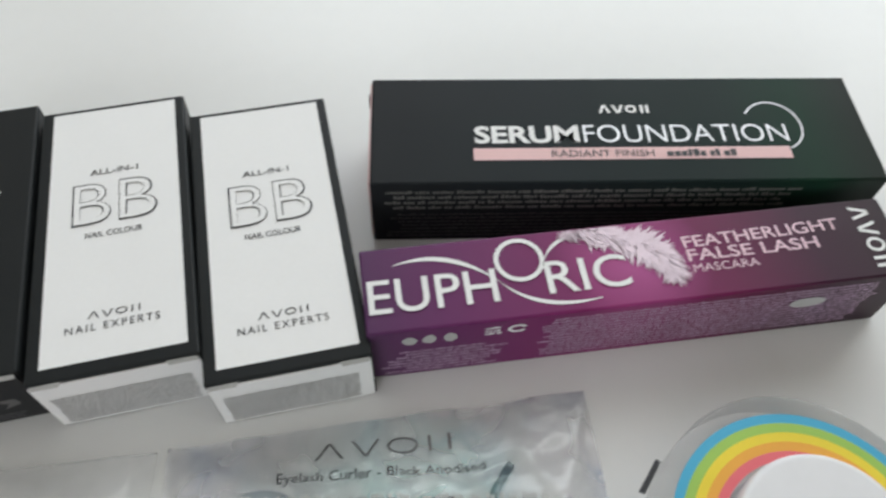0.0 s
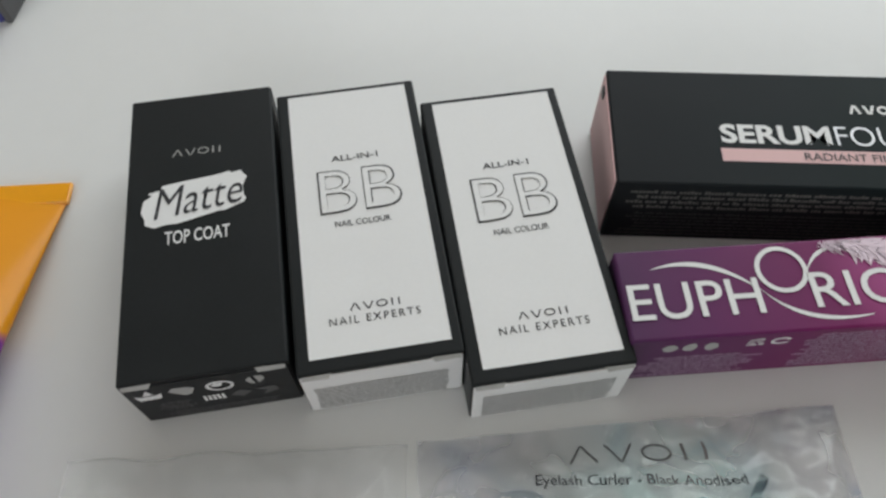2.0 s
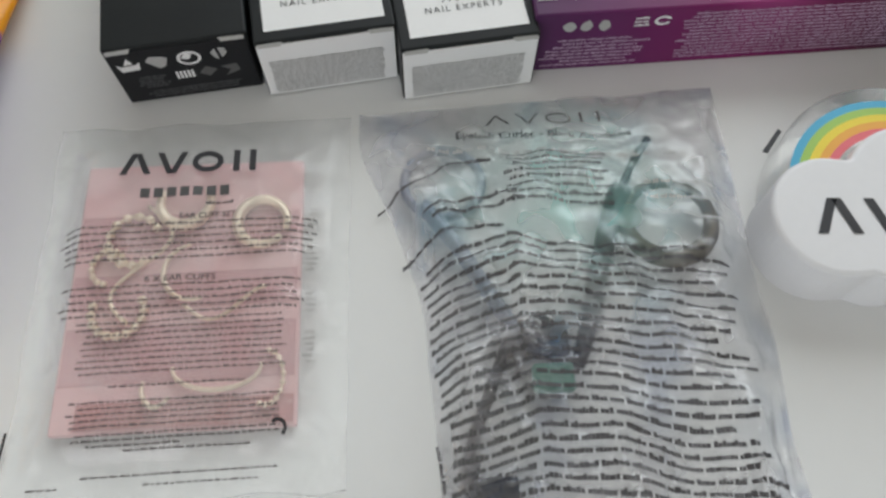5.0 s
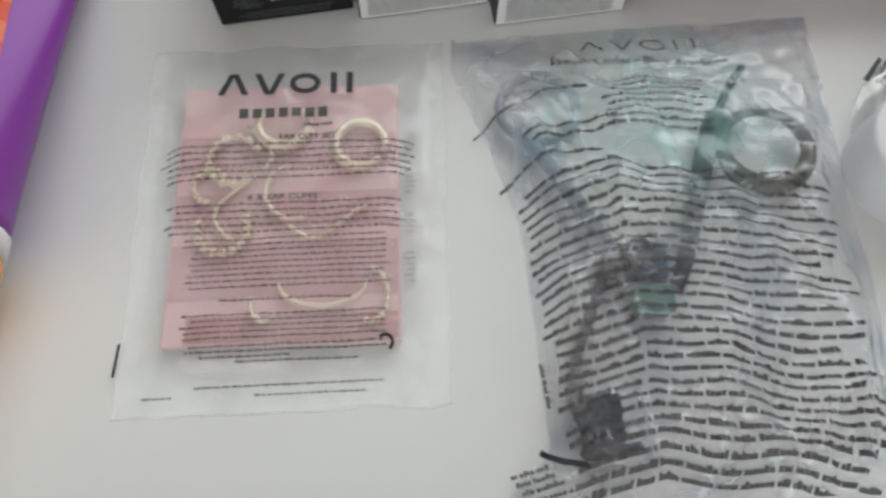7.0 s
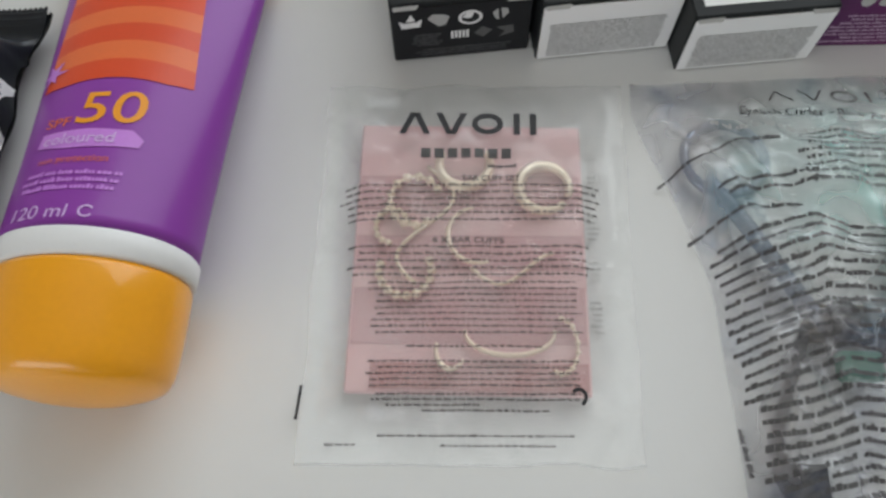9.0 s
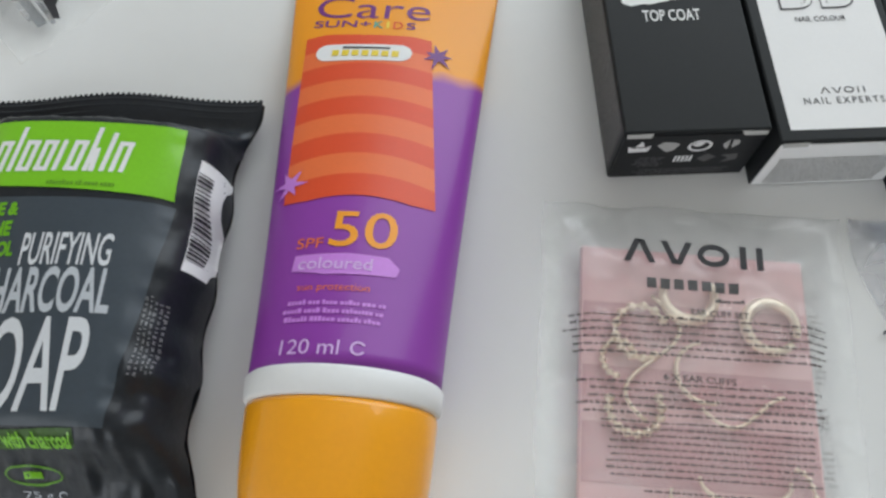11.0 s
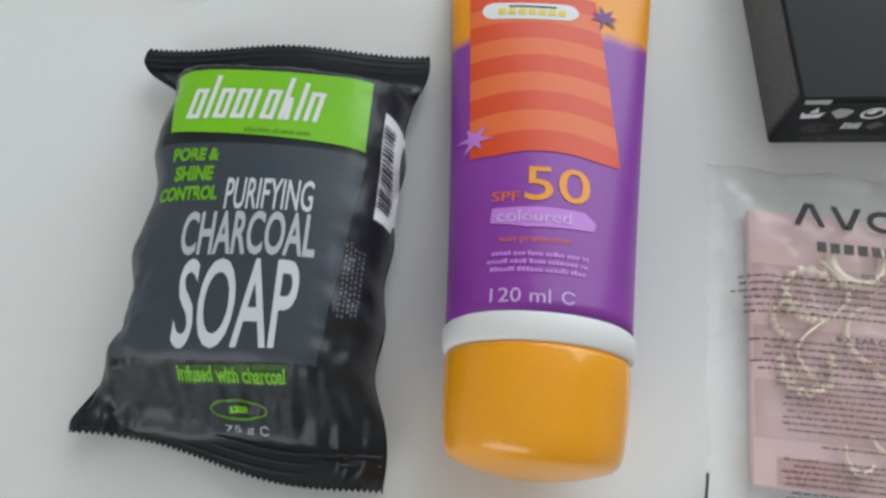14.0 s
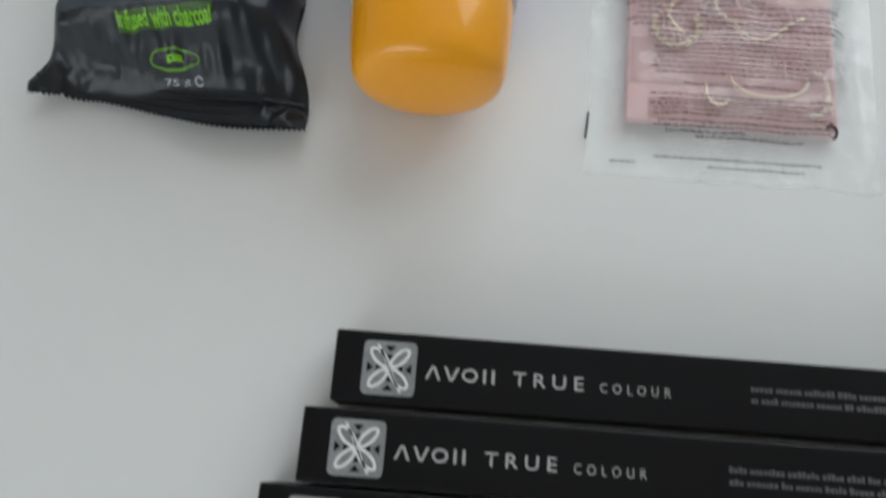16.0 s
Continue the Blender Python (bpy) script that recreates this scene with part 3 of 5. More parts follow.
def mascara_box():
    x, y, turn, L, D, H = -0.0604, 0.0800, 12.8, 0.1180, 0.0203, 0.0206
    t = thing("mascara_box", x, y, turn, "violet and magenta mascara carton with white lettering", "box")
    rng = random.Random(8)
    part("carton", box(0, L, 0, D, 0, H, 0.0005), mascara_material(), t)
    e = 0.00012
    top, top2, face = flat_on(H + e), flat_on(H + 2 * e), front_on(-e)
    lettering("EUPH", 0.0010, 0.0042, 0.0268, 0.0080, top2, WHITE_PRINT, t, weight=0.004)
    part("ring_letter", shapes(ring(0.0335, 0.0137, 0.0054, 0.0054, 0.0010, 30), top2), WHITE_PRINT, t)
    lettering("RIC", 0.0383, 0.0046, 0.0178, 0.0080, top2, WHITE_PRINT, t, weight=0.004)

    def swoosh(p0, p1, p2, wide):
        out, n = [], 16
        pt = lambda s: ((1 - s) ** 2 * p0[0] + 2 * s * (1 - s) * p1[0] + s * s * p2[0], (1 - s) ** 2 * p0[1] + 2 * s * (1 - s) * p1[1] + s * s * p2[1])
        for k in range(n):
            a, b = k / n, (k + 1) / n
            (u0, v0), (u1, v1) = pt(a), pt(b)
            wa, wb = wide * math.sin(math.pi * a) + 0.00008, wide * math.sin(math.pi * b) + 0.00008
            out.append([(u0, v0 - wa), (u1, v1 - wb), (u1, v1 + wb), (u0, v0 + wa)])
        return out
    part("swoosh", shapes(swoosh((0.0068, 0.0155), (0.0190, 0.0190), (0.0290, 0.0085), 0.0005), top), WHITE_PRINT, t, "white curved flourish")
    part("swoosh", shapes(swoosh((0.0285, 0.0090), (0.0350, 0.0005), (0.0490, 0.0026), 0.0004), top), WHITE_PRINT, t, "white curved flourish")
    part("swoosh", shapes(swoosh((0.0385, 0.0125), (0.0410, 0.0180), (0.0470, 0.0185), 0.0004), top), WHITE_PRINT, t, "white curved flourish")
    # feather of many thin barbs
    barbs = []
    for k in range(1700):
        s = rng.random() ** 0.75
        u, v = 0.0432 + 0.0225 * math.sin(s * 1.55), 0.0190 - 0.0132 * s ** 1.7
        along = math.atan2(-0.0224 * s ** 0.7, 0.0287 * math.cos(s * 1.55))
        a = along + rng.choice((-1, 1)) * radians(rng.uniform(12, 62))
        ln = rng.uniform(0.0010, 0.0054) * (0.55 + 0.6 * math.sin(math.pi * s))
        u, v = u + rng.gauss(0, 0.0004), v + rng.gauss(0, 0.0004)
        du, dv = math.cos(a) * ln, math.sin(a) * ln
        bu, bv = du + rng.uniform(-0.4, 0.4) * dv, dv - rng.uniform(-0.4, 0.4) * du
        w = 0.00011
        q = [(u - w * dv / ln, v + w * du / ln), (u + w * dv / ln, v - w * du / ln), (u + du * 0.6, v + dv * 0.6), (u + bu, v + bv)]
        barbs.append([(min(max(a_, 0.001), L - 0.001), min(max(b_, 0.0006), D - 0.0006)) for a_, b_ in q])
    bm = bmesh.new()
    for k, p in enumerate(barbs):
        bm.faces.new([bm.verts.new((a, b, H + e * (1 + 0.001 * k))) for a, b in p])
    part("feather", bm, mat("pale_feather_print", (0.80, 0.66, 0.75), 0.5, vary=0.15, scale=600), t, "white feather print of fine barbs")
    pink = mat("pale_pink_print", (0.74, 0.52, 0.60), 0.5, vary=0.05, scale=600)
    lettering("FEATHERLIGHT", 0.0697, 0.0122, 0.0362, 0.0030, top, pink, t, weight=0.01, turn=1.2)
    lettering("FALSE LASH", 0.0697, 0.0088, 0.0297, 0.0030, top, pink, t, weight=0.01)
    lettering("MASCARA", 0.0700, 0.0060, 0.0146, 0.0020, top, pink, t)
    makers_mark(0.1098, 0.0184, 0.0164, 0.0042, top, WHITE_PRINT, t, 0.0008, turn=-90)
    pale = mat("greyed_violet_print", (0.40, 0.28, 0.39), 0.5, vary=0.25, scale=700)
    for k in range(3):
        u = 0.0085 + 0.0042 * k
        part("symbol", shapes([[(u + 0.0016 * math.cos(a) * rng.uniform(0.8, 1.2), 0.0160 + 0.0018 * math.sin(a) * rng.uniform(0.8, 1.2)) for a in [2 * math.pi * i / 9 for i in range(9)]]], face), GREY_PRINT, t)
    part("code_block", shapes(word_bars(0.0242, 0.0275, [0.0150, 0.0162, 0.0174], 0.0008, rng), face), WHITE_PRINT, t)
    part("symbol", shapes(ring(0.0310, 0.0165, 0.0021, 0.0016, 0.0007, 14, 20, 330), face), WHITE_PRINT, t)
    part("fine_print", shapes(word_bars(0.002, 0.030, [0.0018 + 0.0013 * k for k in range(8)], 0.0008, rng, ragged=0.006), face), pale, t)
    part("fine_print", shapes(word_bars(0.036, 0.112, [0.0022 + 0.0012 * k for k in range(14)], 0.0008, rng, ragged=0.003), face), pale, t)
    part("seal", shapes([[(0.0960 + 0.0042 * math.cos(2 * math.pi * i / 18), 0.0130 + 0.0020 * math.sin(2 * math.pi * i / 18)) for i in range(18)]], front_on(-2 * e)), GREY_PRINT, t, "pale oval print")


def eyeliner_box(x, y, label, seed):
    L, D, H = 0.142, 0.0152, 0.0126
    rng = random.Random(seed)
    t = thing("eyeliner_box", x, y, 11.6, label, "box", "row of slim black boxes", 0.955)
    part("carton", box(0, L, 0, D, 0, H, 0.0005), LINER_CARD, t)
    e = 0.00012
    top, top2 = flat_on(H + e), flat_on(H + 2 * e)
    u, v, s = 0.0062, 0.0018, 0.0114
    r, sq = 0.0012, []
    for cx, cy, a0 in ((s - r, s - r, 0), (r, s - r, 90), (r, r, 180), (s - r, r, 270)):
        sq += [(u + cx + r * math.cos(radians(a0 + k * 30)), v + cy + r * math.sin(radians(a0 + k * 30))) for k in range(4)]
    part("badge", shapes([sq], top), mat("grey_silver_foil", (0.30, 0.31, 0.32), 0.4, 0.3, vary=0.3, scale=500), t, "silver square emblem with crossed ribbons")
    c = (u + s / 2, v + s / 2)
    dark = []
    for k in range(4):
        a = radians(90 * k)
        for q, w in ((0.0047, 0.0011), (0.0028, 0.0008)):
            p = (c[0] + q * math.cos(a), c[1] + q * math.sin(a))
            n = (-math.sin(a), math.cos(a))
            dark.append([(p[0] - w * n[0], p[1] - w * n[1]), (p[0] + w * n[0], p[1] + w * n[1]), (p[0] - 0.0013 * math.cos(a), p[1] - 0.0013 * math.sin(a))])
    part("emblem_cutouts", shapes(dark, top2), LINER_CARD, t)
    loops = []
    for a in (45, 135, 225, 315):
        d = radians(a)
        for p in ring(0.0031, 0.0, 0.0028, 0.0014, 0.0007, 18):
            loops.append([(c[0] + q[0] * math.cos(d) - q[1] * math.sin(d), c[1] + q[0] * math.sin(d) + q[1] * math.cos(d)) for q in p])
    loops.append([(c[0] - 0.0030, c[1] + 0.0050), (c[0] - 0.0024, c[1] + 0.0050), (c[0] + 0.0030, c[1] - 0.0050), (c[0] + 0.0024, c[1] - 0.0050)])
    part("emblem_ribbons", shapes(loops, flat_on(H + 3 * e)), WHITE_PRINT, t)
    makers_mark(0.0196, 0.0058, 0.0150, 0.0029, top, GREY_PRINT, t, 0.0006)
    lettering("TRUE", 0.0382, 0.0058, 0.0148, 0.0029, top, GREY_PRINT, t, space=1.5, weight=0.006)
    lettering("COLOUR", 0.0565, 0.0058, 0.0148, 0.0020, top, GREY_PRINT, t, space=1.8)
    part("fine_print", shapes(word_bars(0.088, 0.135, [0.0060, 0.0084], 0.0013, rng, gap=0.4), top), FAINT_PRINT, t)


# ---- sun cream tube ----
TUBE_L, CAP_V, RING_V = 0.1528, 0.0240, 0.0292


def tube_section(v):
    """Half width and half height of the tube at v along its axis."""
    s = min(max((v - RING_V) / (TUBE_L - RING_V), 0.0), 1.0)
    return 0.0190 + 0.0098 * s ** 1.15, max(0.0172 * (1 - s) ** 0.93, 0.0009)


def on_tube(lift):
    def lay(u, v):
        w, h = tube_section(v)
        a = min(abs(u) / w, 0.999)
        return (u, v, h + h * math.sqrt(1 - a * a) + lift)
    return lay


def tube_material():
    m = mat("violet_tube_plastic", (0.2, 0.03, 0.3), 0.42, vary=0.04, scale=120, coat=0.12)
    n, l = m.node_tree.nodes, m.node_tree.links
    b = n["Principled BSDF"]
    co, sep, noi = n.new("ShaderNodeTexCoord"), n.new("ShaderNodeSeparateXYZ"), n.new("ShaderNodeTexNoise")
    noi.inputs["Scale"].default_value, noi.inputs["Detail"].default_value = 60, 2
    l.new(co.outputs["Object"], sep.inputs[0])
    l.new(co.outputs["Object"], noi.inputs["Vector"])
    k = n.new("ShaderNodeMath")
    k.operation, k.inputs[1].default_value = "MULTIPLY_ADD", 0.012
    l.new(noi.outputs["Fac"], k.inputs[0])
    l.new(sep.outputs[1], k.inputs[2])
    mr = n.new("ShaderNodeMapRange")
    mr.inputs["From Min"].default_value, mr.inputs["From Max"].default_value = 0.1100, 0.1140
    l.new(k.outputs[0], mr.inputs["Value"])
    mx = n.new("ShaderNodeMix")
    mx.data_type = "RGBA"
    mx.inputs["A"].default_value, mx.inputs["B"].default_value = (0.255, 0.043, 0.36, 1), (0.86, 0.33, 0.004, 1)
    l.new(mr.outputs[0], mx.inputs["Factor"])
    l.new(mx.outputs["Result"], b.inputs["Base Color"])
    return m


def loft(rows, close=(True, True)):
    """A skin over rings of points."""
    bm = bmesh.new()
    vs = [[bm.verts.new(p) for p in r] for r in rows]
    n = len(vs[0])
    for a, b in zip(vs, vs[1:]):
        for i in range(n):
            bm.faces.new((a[i], a[(i + 1) % n], b[(i + 1) % n], b[i]))
    if close[0]:
        bm.faces.new(vs[0][::-1])
    if close[1]:
        bm.faces.new(vs[-1])
    bmesh.ops.recalc_face_normals(bm, faces=bm.faces[:])
    return bm


def star(u, v, r, rng, n=7):
    """A ragged star as triangles round its middle."""
    out = []
    for k in range(2 * n):
        a, q = math.pi * k / n, r * (rng.uniform(0.7, 1.2) if k % 2 == 0 else rng.uniform(0.3, 0.42))
        out.append((u + q * math.cos(a), v + q * math.sin(a)))
    return [[(u, v), out[k], out[(k + 1) % len(out)]] for k in range(len(out))]


def welded(bm):
    """The same mesh with its touching corners joined."""
    bmesh.ops.remove_doubles(bm, verts=bm.verts, dist=0.00002)
    return bm


def sun_cream():
    t = thing("sun_cream_tube", -0.1923, -0.0409, 12.4, "violet and orange sun cream tube with orange cap, lying down", "tube", size=0.98)
    rng = random.Random(3)
    N = 48
    el = lambda w, h, v, z: [(w * math.cos(2 * math.pi * k / N), v, z + h * math.sin(2 * math.pi * k / N)) for k in range(N)]
    rows = []
    for j in range(41):
        v = RING_V + (TUBE_L - RING_V) * j / 40
        w, h = tube_section(v)
        rows.append(el(w, h, v, h))
    part("tube_body", loft(rows), tube_material(), t, smooth=True)
    part("crimp", box(-0.0288, 0.0288, TUBE_L - 0.006, TUBE_L + 0.0004, 0.0004, 0.0018, 0.0003, 1), ORANGE_PLASTIC, t, "flat orange crimped tube end")
    zc, R = 0.0174, 0.0192
    part("collar", loft([el(R - 0.0007, R - 0.0022, CAP_V, zc), el(R, R - 0.0018, CAP_V + 0.0006, zc), el(R + 0.0003, R - 0.0016, RING_V - 0.0006, zc), el(R - 0.0004, R - 0.0021, RING_V + 0.0002, zc)]), WHITE_PLASTIC, t, "white plastic collar", smooth=True)
    r = 0.0186
    prof = [(0.0012, 0.25), (0.0018, 0.50), (0.0029, 0.74), (0.0037, 0.84), (0.0045, 0.885), (0.0056, 0.915), (0.0072, 0.938), (0.0095, 0.956), (0.0128, 0.973), (0.0175, 0.990), (0.0228, 1.0), (CAP_V - 0.0002, 0.985)]
    part("cap", loft([el(r * q, (r - 0.0014) * q, v, zc - (1 - q) * 0.004) for v, q in prof]), ORANGE_PLASTIC, t, "glossy orange flip cap", smooth=True)
    e1, e2, e3 = on_tube(0.00016), on_tube(0.00030), on_tube(0.00044)
    F = 0.0016
    # striped picture panel
    v0, v1 = 0.0668, 0.1216
    side = lambda v: (-0.0172 - 0.0040 * (v - v0) / (v1 - v0), 0.0155 - 0.0045 * (v - v0) / (v1 - v0))
    for k in range(9):
        a, b = v0 + (v1 - v0) * k / 9, v0 + (v1 - v0) * (k + 1) / 9

        def f(p, q, a=a, b=b):
            v = a + (b - a) * q + 0.0026 * math.sin(p * 3.1) - 0.0013
            v = min(max(v, v0), v1) if (a == v0 or b >= v1 - 1e-9) else v
            l, r_ = side(v)
            return e1(l + (r_ - l) * p, v)
        part("panel_stripe", grid(24, 4, f), (RED_PRINT, CORAL_PRINT)[k % 2], t, "wavy red and coral printed stripe")
    pill = []
    for cx, a0 in ((0.0035, -90), (-0.0145, 90)):
        pill += [(cx + 0.0031 * math.cos(radians(a0 + 18 * k)), 0.1146 + 0.0031 * math.sin(radians(a0 + 18 * k)) + 0.02 * cx) for k in range(11)]
    plate = part("title_plate", shapes([pill], e2, fine=F), WHITE_PRINT, t, "white rounded title plate")
    for k in range(7):
        u0 = -0.0135 + 0.0025 * k
        part("title_bar", shapes([[(u0, 0.1130), (u0 + 0.0018, 0.1130), (u0 + 0.0018, 0.1152), (u0, 0.1152)]], e3, fine=F), YELLOW_PRINT, plate)
    part("title_line", shapes([[(-0.011, 0.1159), (0.001, 0.1159), (0.001, 0.1165), (-0.011, 0.1165)]], e3, fine=F), DARK_PRINT, plate)
    part("splash", welded(shapes(star(0.0130, 0.1146, 0.0046, rng), on_tube(0.00036), fine=F)), PURPLE_PRINT, t, "purple paint splash print")
    part("splash", welded(shapes(star(-0.0165, 0.0720, 0.0042, rng, 6), on_tube(0.00036), fine=F)), LILAC_PRINT, t, "pale lilac paint splash print")
    # head lines
    makers_mark(-0.0075, 0.1380, 0.0152, 0.0020, e1, PURPLE_PRINT, t, 0.0004, fine=F)
    lettering("Care", -0.0202, 0.1286, 0.0302, 0.0090, e1, PURPLE_PRINT, t, weight=-0.004, fine=F)
    lettering("SUN+", -0.0200, 0.1247, 0.0150, 0.0028, e1, PURPLE_PRINT, t, weight=0.01, fine=F)
    for ch, u, c, w in (("K", -0.0042, TEAL_PRINT, 0.0024), ("I", -0.0010, YELLOW_PRINT, 0.0007), ("D", 0.0008, RED_PRINT, 0.0025), ("S", 0.0042, PURPLE_PRINT, 0.0024)):
        lettering(ch, u, 0.1245, w, 0.0029, e1, c, t, weight=0.012, fine=F)
    # lower lines
    lettering("50", -0.0052, 0.0548, 0.0136, 0.0090, e1, ORANGE_PRINT, t, weight=0.006, fine=F)
    lettering("SPF", -0.0118, 0.0545, 0.0056, 0.0025, e1, CORAL_PRINT, t, weight=0.004, fine=F)
    brush = [(-0.0118, 0.0492), (-0.0050, 0.0482), (0.0040, 0.0484), (0.0090, 0.0486), (0.0072, 0.0497), (0.0096, 0.0506), (0.0066, 0.0520), (0.0072, 0.0529), (-0.0010, 0.0532), (-0.0116, 0.0528)]
    part("brush_patch", shapes([brush], e1, fine=F), LILAC_PRINT, t, "lilac brush stroke")
    lettering("coloured", -0.0105, 0.0494, 0.0148, 0.0028, e2, PALE_LILAC, t, weight=0.008, fine=F)
    lettering("sun protection", -0.0098, 0.0441, 0.0142, 0.0020, e1, CORAL_PRINT, t, fine=F)
    part("fine_print", shapes(word_bars(-0.0122, 0.0082, [0.0378, 0.0396, 0.0414], 0.0011, rng, ragged=0.0012), e1, fine=F), LILAC_PRINT, t)
    lettering("120 ml", -0.0108, 0.0312, 0.0112, 0.0030, e1, PALE_LILAC, t, fine=F)
    part("estimated_sign", shapes(ring(0.0038, 0.0327, 0.0014, 0.0014, 0.0004, 16, 30, 330), e1, fine=F), PALE_LILAC, t)


# ---- soap ----
SOAP_L0, SOAP_L1 = -0.0502, 0.0540


def smooth(a, b, x):
    s = min(max((x - a) / (b - a), 0.0), 1.0)
    return s * s * (3 - 2 * s)


def soap_edge(v):
    """Left and right edge of the wrapper at v."""
    low, high = 1 - smooth(-0.0475, -0.0290, v), smooth(0.0390, 0.0515, v)
    left = -0.0244 - 0.0092 * low - 0.0118 * high + 0.0012 * math.sin(v * 240)
    right = 0.0332 + 0.0010 * smooth(0.0, 0.03, v) + 0.0042 * low + 0.0046 * high + 0.0006 * math.sin(v * 310 + 1)
    return left, right


def soap_top(u, v):
    l, r = soap_edge(v)
    p = (u - l) / (r - l) * 2 - 1
    body = smooth(-0.0468, -0.0290, v) * (1 - smooth(0.0360, SOAP_L1 - 0.0066, v))
    round_ = max(1 - abs(p) ** 7.0, 0.0) ** 0.6
    flat = 0.0052 + (0.0022 - 0.0014 * smooth(0.0, 0.03, v)) * math.sin(u * 95 + v * 20 + 0.6) + 0.0030 * smooth(0.040, 0.052, v)
    z = flat + body * (0.0085 + 0.0112 * round_ - 0.006 * (1 - round_))
    crease = noise.noise(Vector((u * 130, v * 70, 1.7))) * 0.0012 + noise.noise(Vector((u * 60 + v * 80, v * 170, 6.2))) * 0.0016 + noise.noise(Vector((u * 380, v * 190, 4.1))) * 0.0012 - 0.0016 * abs(noise.noise(Vector((u * 120 + v * 90, v * 210 - u * 60, 8.3))))
    edge = 4 * body * (1 - body) + 1.1 * smooth(0.0, -0.030, v) * smooth(0.45, 0.9, abs(p)) + 0.35 * smooth(0.55, 1.0, abs(p)) * body
    return z + crease * min(edge * 1.3, 1.2)


def on_soap(lift):
    return lambda u, v: (u, v, soap_top(u, v) + lift)


def soap():
    t = thing("soap_packet", -0.2652, -0.0091, 13.6, "black foil charcoal soap packet with a green banner", "soap", size=0.95)
    rng = random.Random(11)

    def rim(a, b):
        v = SOAP_L0 + (SOAP_L1 - SOAP_L0) * b
        l, r = soap_edge(v)
        u = l + (r - l) * a
        if b in (0.0, 1.0):
            v += 0.00045 * (1 if round(a * 110) % 2 else -1)
        v += (-0.0085 * (a - 0.5) + 0.0015 * math.sin(a * 7)) * (1 - smooth(-0.050, -0.030, v)) + (0.0030 * (a - 0.5) + 0.0008 * math.sin(a * 8 + 3.6)) * smooth(0.035, 0.05, v)
        return u, v
    bm = grid(110, 104, lambda a, b: (lambda p: (p[0], p[1], soap_top(*p)))(rim(a, b)))
    low = grid(110, 104, lambda a, b: (lambda p: (p[0], p[1], min(soap_top(*p) - 0.0005, 0.0052 * max(abs(2 * a - 1) ** 6, abs(2 * b - 1) ** 8))))(rim(a, b)))
    me = bpy.data.meshes.new("under")
    low.to_mesh(me)
    low.free()
    me.flip_normals()
    bm.from_mesh(me)
    bpy.data.meshes.remove(me)
    bmesh.ops.remove_doubles(bm, verts=bm.verts[:], dist=0.00012)
    part("wrapper", bm, BLACK_FOIL, t, smooth=True)
    # ribs pressed into both end seals
    for v0, v1, k in ((SOAP_L0 + 0.0008, SOAP_L0 + 0.0068, 3), (SOAP_L1 - 0.0058, SOAP_L1 - 0.0008, 3)):
        for j in range(k):
            v = v0 + (v1 - v0) * (j + 0.5) / k

            def f(a, b, v=v):
                l, r = soap_edge(v)
                u = l + 0.001 + (r - l - 0.002) * a
                w = v + (b - 0.5) * 0.0009 + ((-0.0062 * (a - 0.5) + 0.0015 * math.sin(a * 7)) if v < 0 else 0.0030 * (a - 0.5) + 0.0008 * math.sin(a * 8 + 3.6))
                return (u, w, soap_top(u, v) + 0.00016 * math.sin(math.pi * b))
            part("seal_rib", grid(40, 4, f), BLACK_FOIL, t, smooth=True)
    e1, e2, e3 = on_soap(0.00012), on_soap(0.00026), on_soap(0.0004)
    panel = part("front_panel", grid(48, 70, lambda a, b: e1(-0.0200 - 0.0010 * (1 - b) + 0.0440 * a + 0.0035 * b * a, -0.0318 + 0.0481 * b)), SLATE_FOIL, t, "slate grey printed panel", smooth=True)
    banner = part("banner", grid(48, 28, lambda a, b: e2((-0.0174 - 0.0022 * b) * (1 - a) + 0.0270 * a, (0.0192 - 0.0016 * a) * (1 - b) + (0.0352 + 0.0004 * a) * b)), LIME_PRINT, t, "bright green banner", smooth=True)
    F = 0.0022
    u = -0.0142
    for w, h, kind in ((0.0031, 0.0078, 2), (0.0011, 0.0112, 1), (0.0031, 0.0078, 2), (0.0031, 0.0078, 2), (0.0016, 0.0078, 1), (0.0031, 0.0078, 2), (0.0026, 0.0112, 4), (0.0011, 0.0100, 1), (0.0032, 0.0078, 3)):
        v, lean, stems = 0.0222 + 0.02 * (u + 0.02), 0.0012, []
        for k in range(2 if kind in (2, 3) else 1):
            x = u + k * (w - 0.0011)
            stems.append([(x, v), (x + 0.0011, v), (x + 0.0011 + lean * h / 0.008, v + h), (x + lean * h / 0.008, v + h)])
        if kind == 4:
            stems.append([(u + 0.0013, v), (u + w, v), (u + w + 0.0004, v + 0.0060), (u + 0.0017, v + 0.0060)])
        if kind in (2, 3):
            stems.append([(u + lean, v + h - 0.0011), (u + w + lean, v + h - 0.0011), (u + w + lean, v + h), (u + lean, v + h)])
        if kind == 2:
            stems.append([(u, v), (u + w, v), (u + w, v + 0.0011), (u, v + 0.0011)])
        part("title_shape", shapes(stems, e3, fine=F), WHITE_PRINT, banner)
        u += w + 0.0010
    part("fine_print", shapes(word_bars(0.000, 0.0150, [0.0192], 0.0011, rng), e3, fine=F), DARK_LIME, banner)
    silver = mat("cool_grey_print", (0.50, 0.53, 0.57), 0.4, vary=0.06, scale=400)
    pale = mat("pale_grey_foil_print", (0.66, 0.68, 0.71), 0.4, vary=0.05, scale=400)
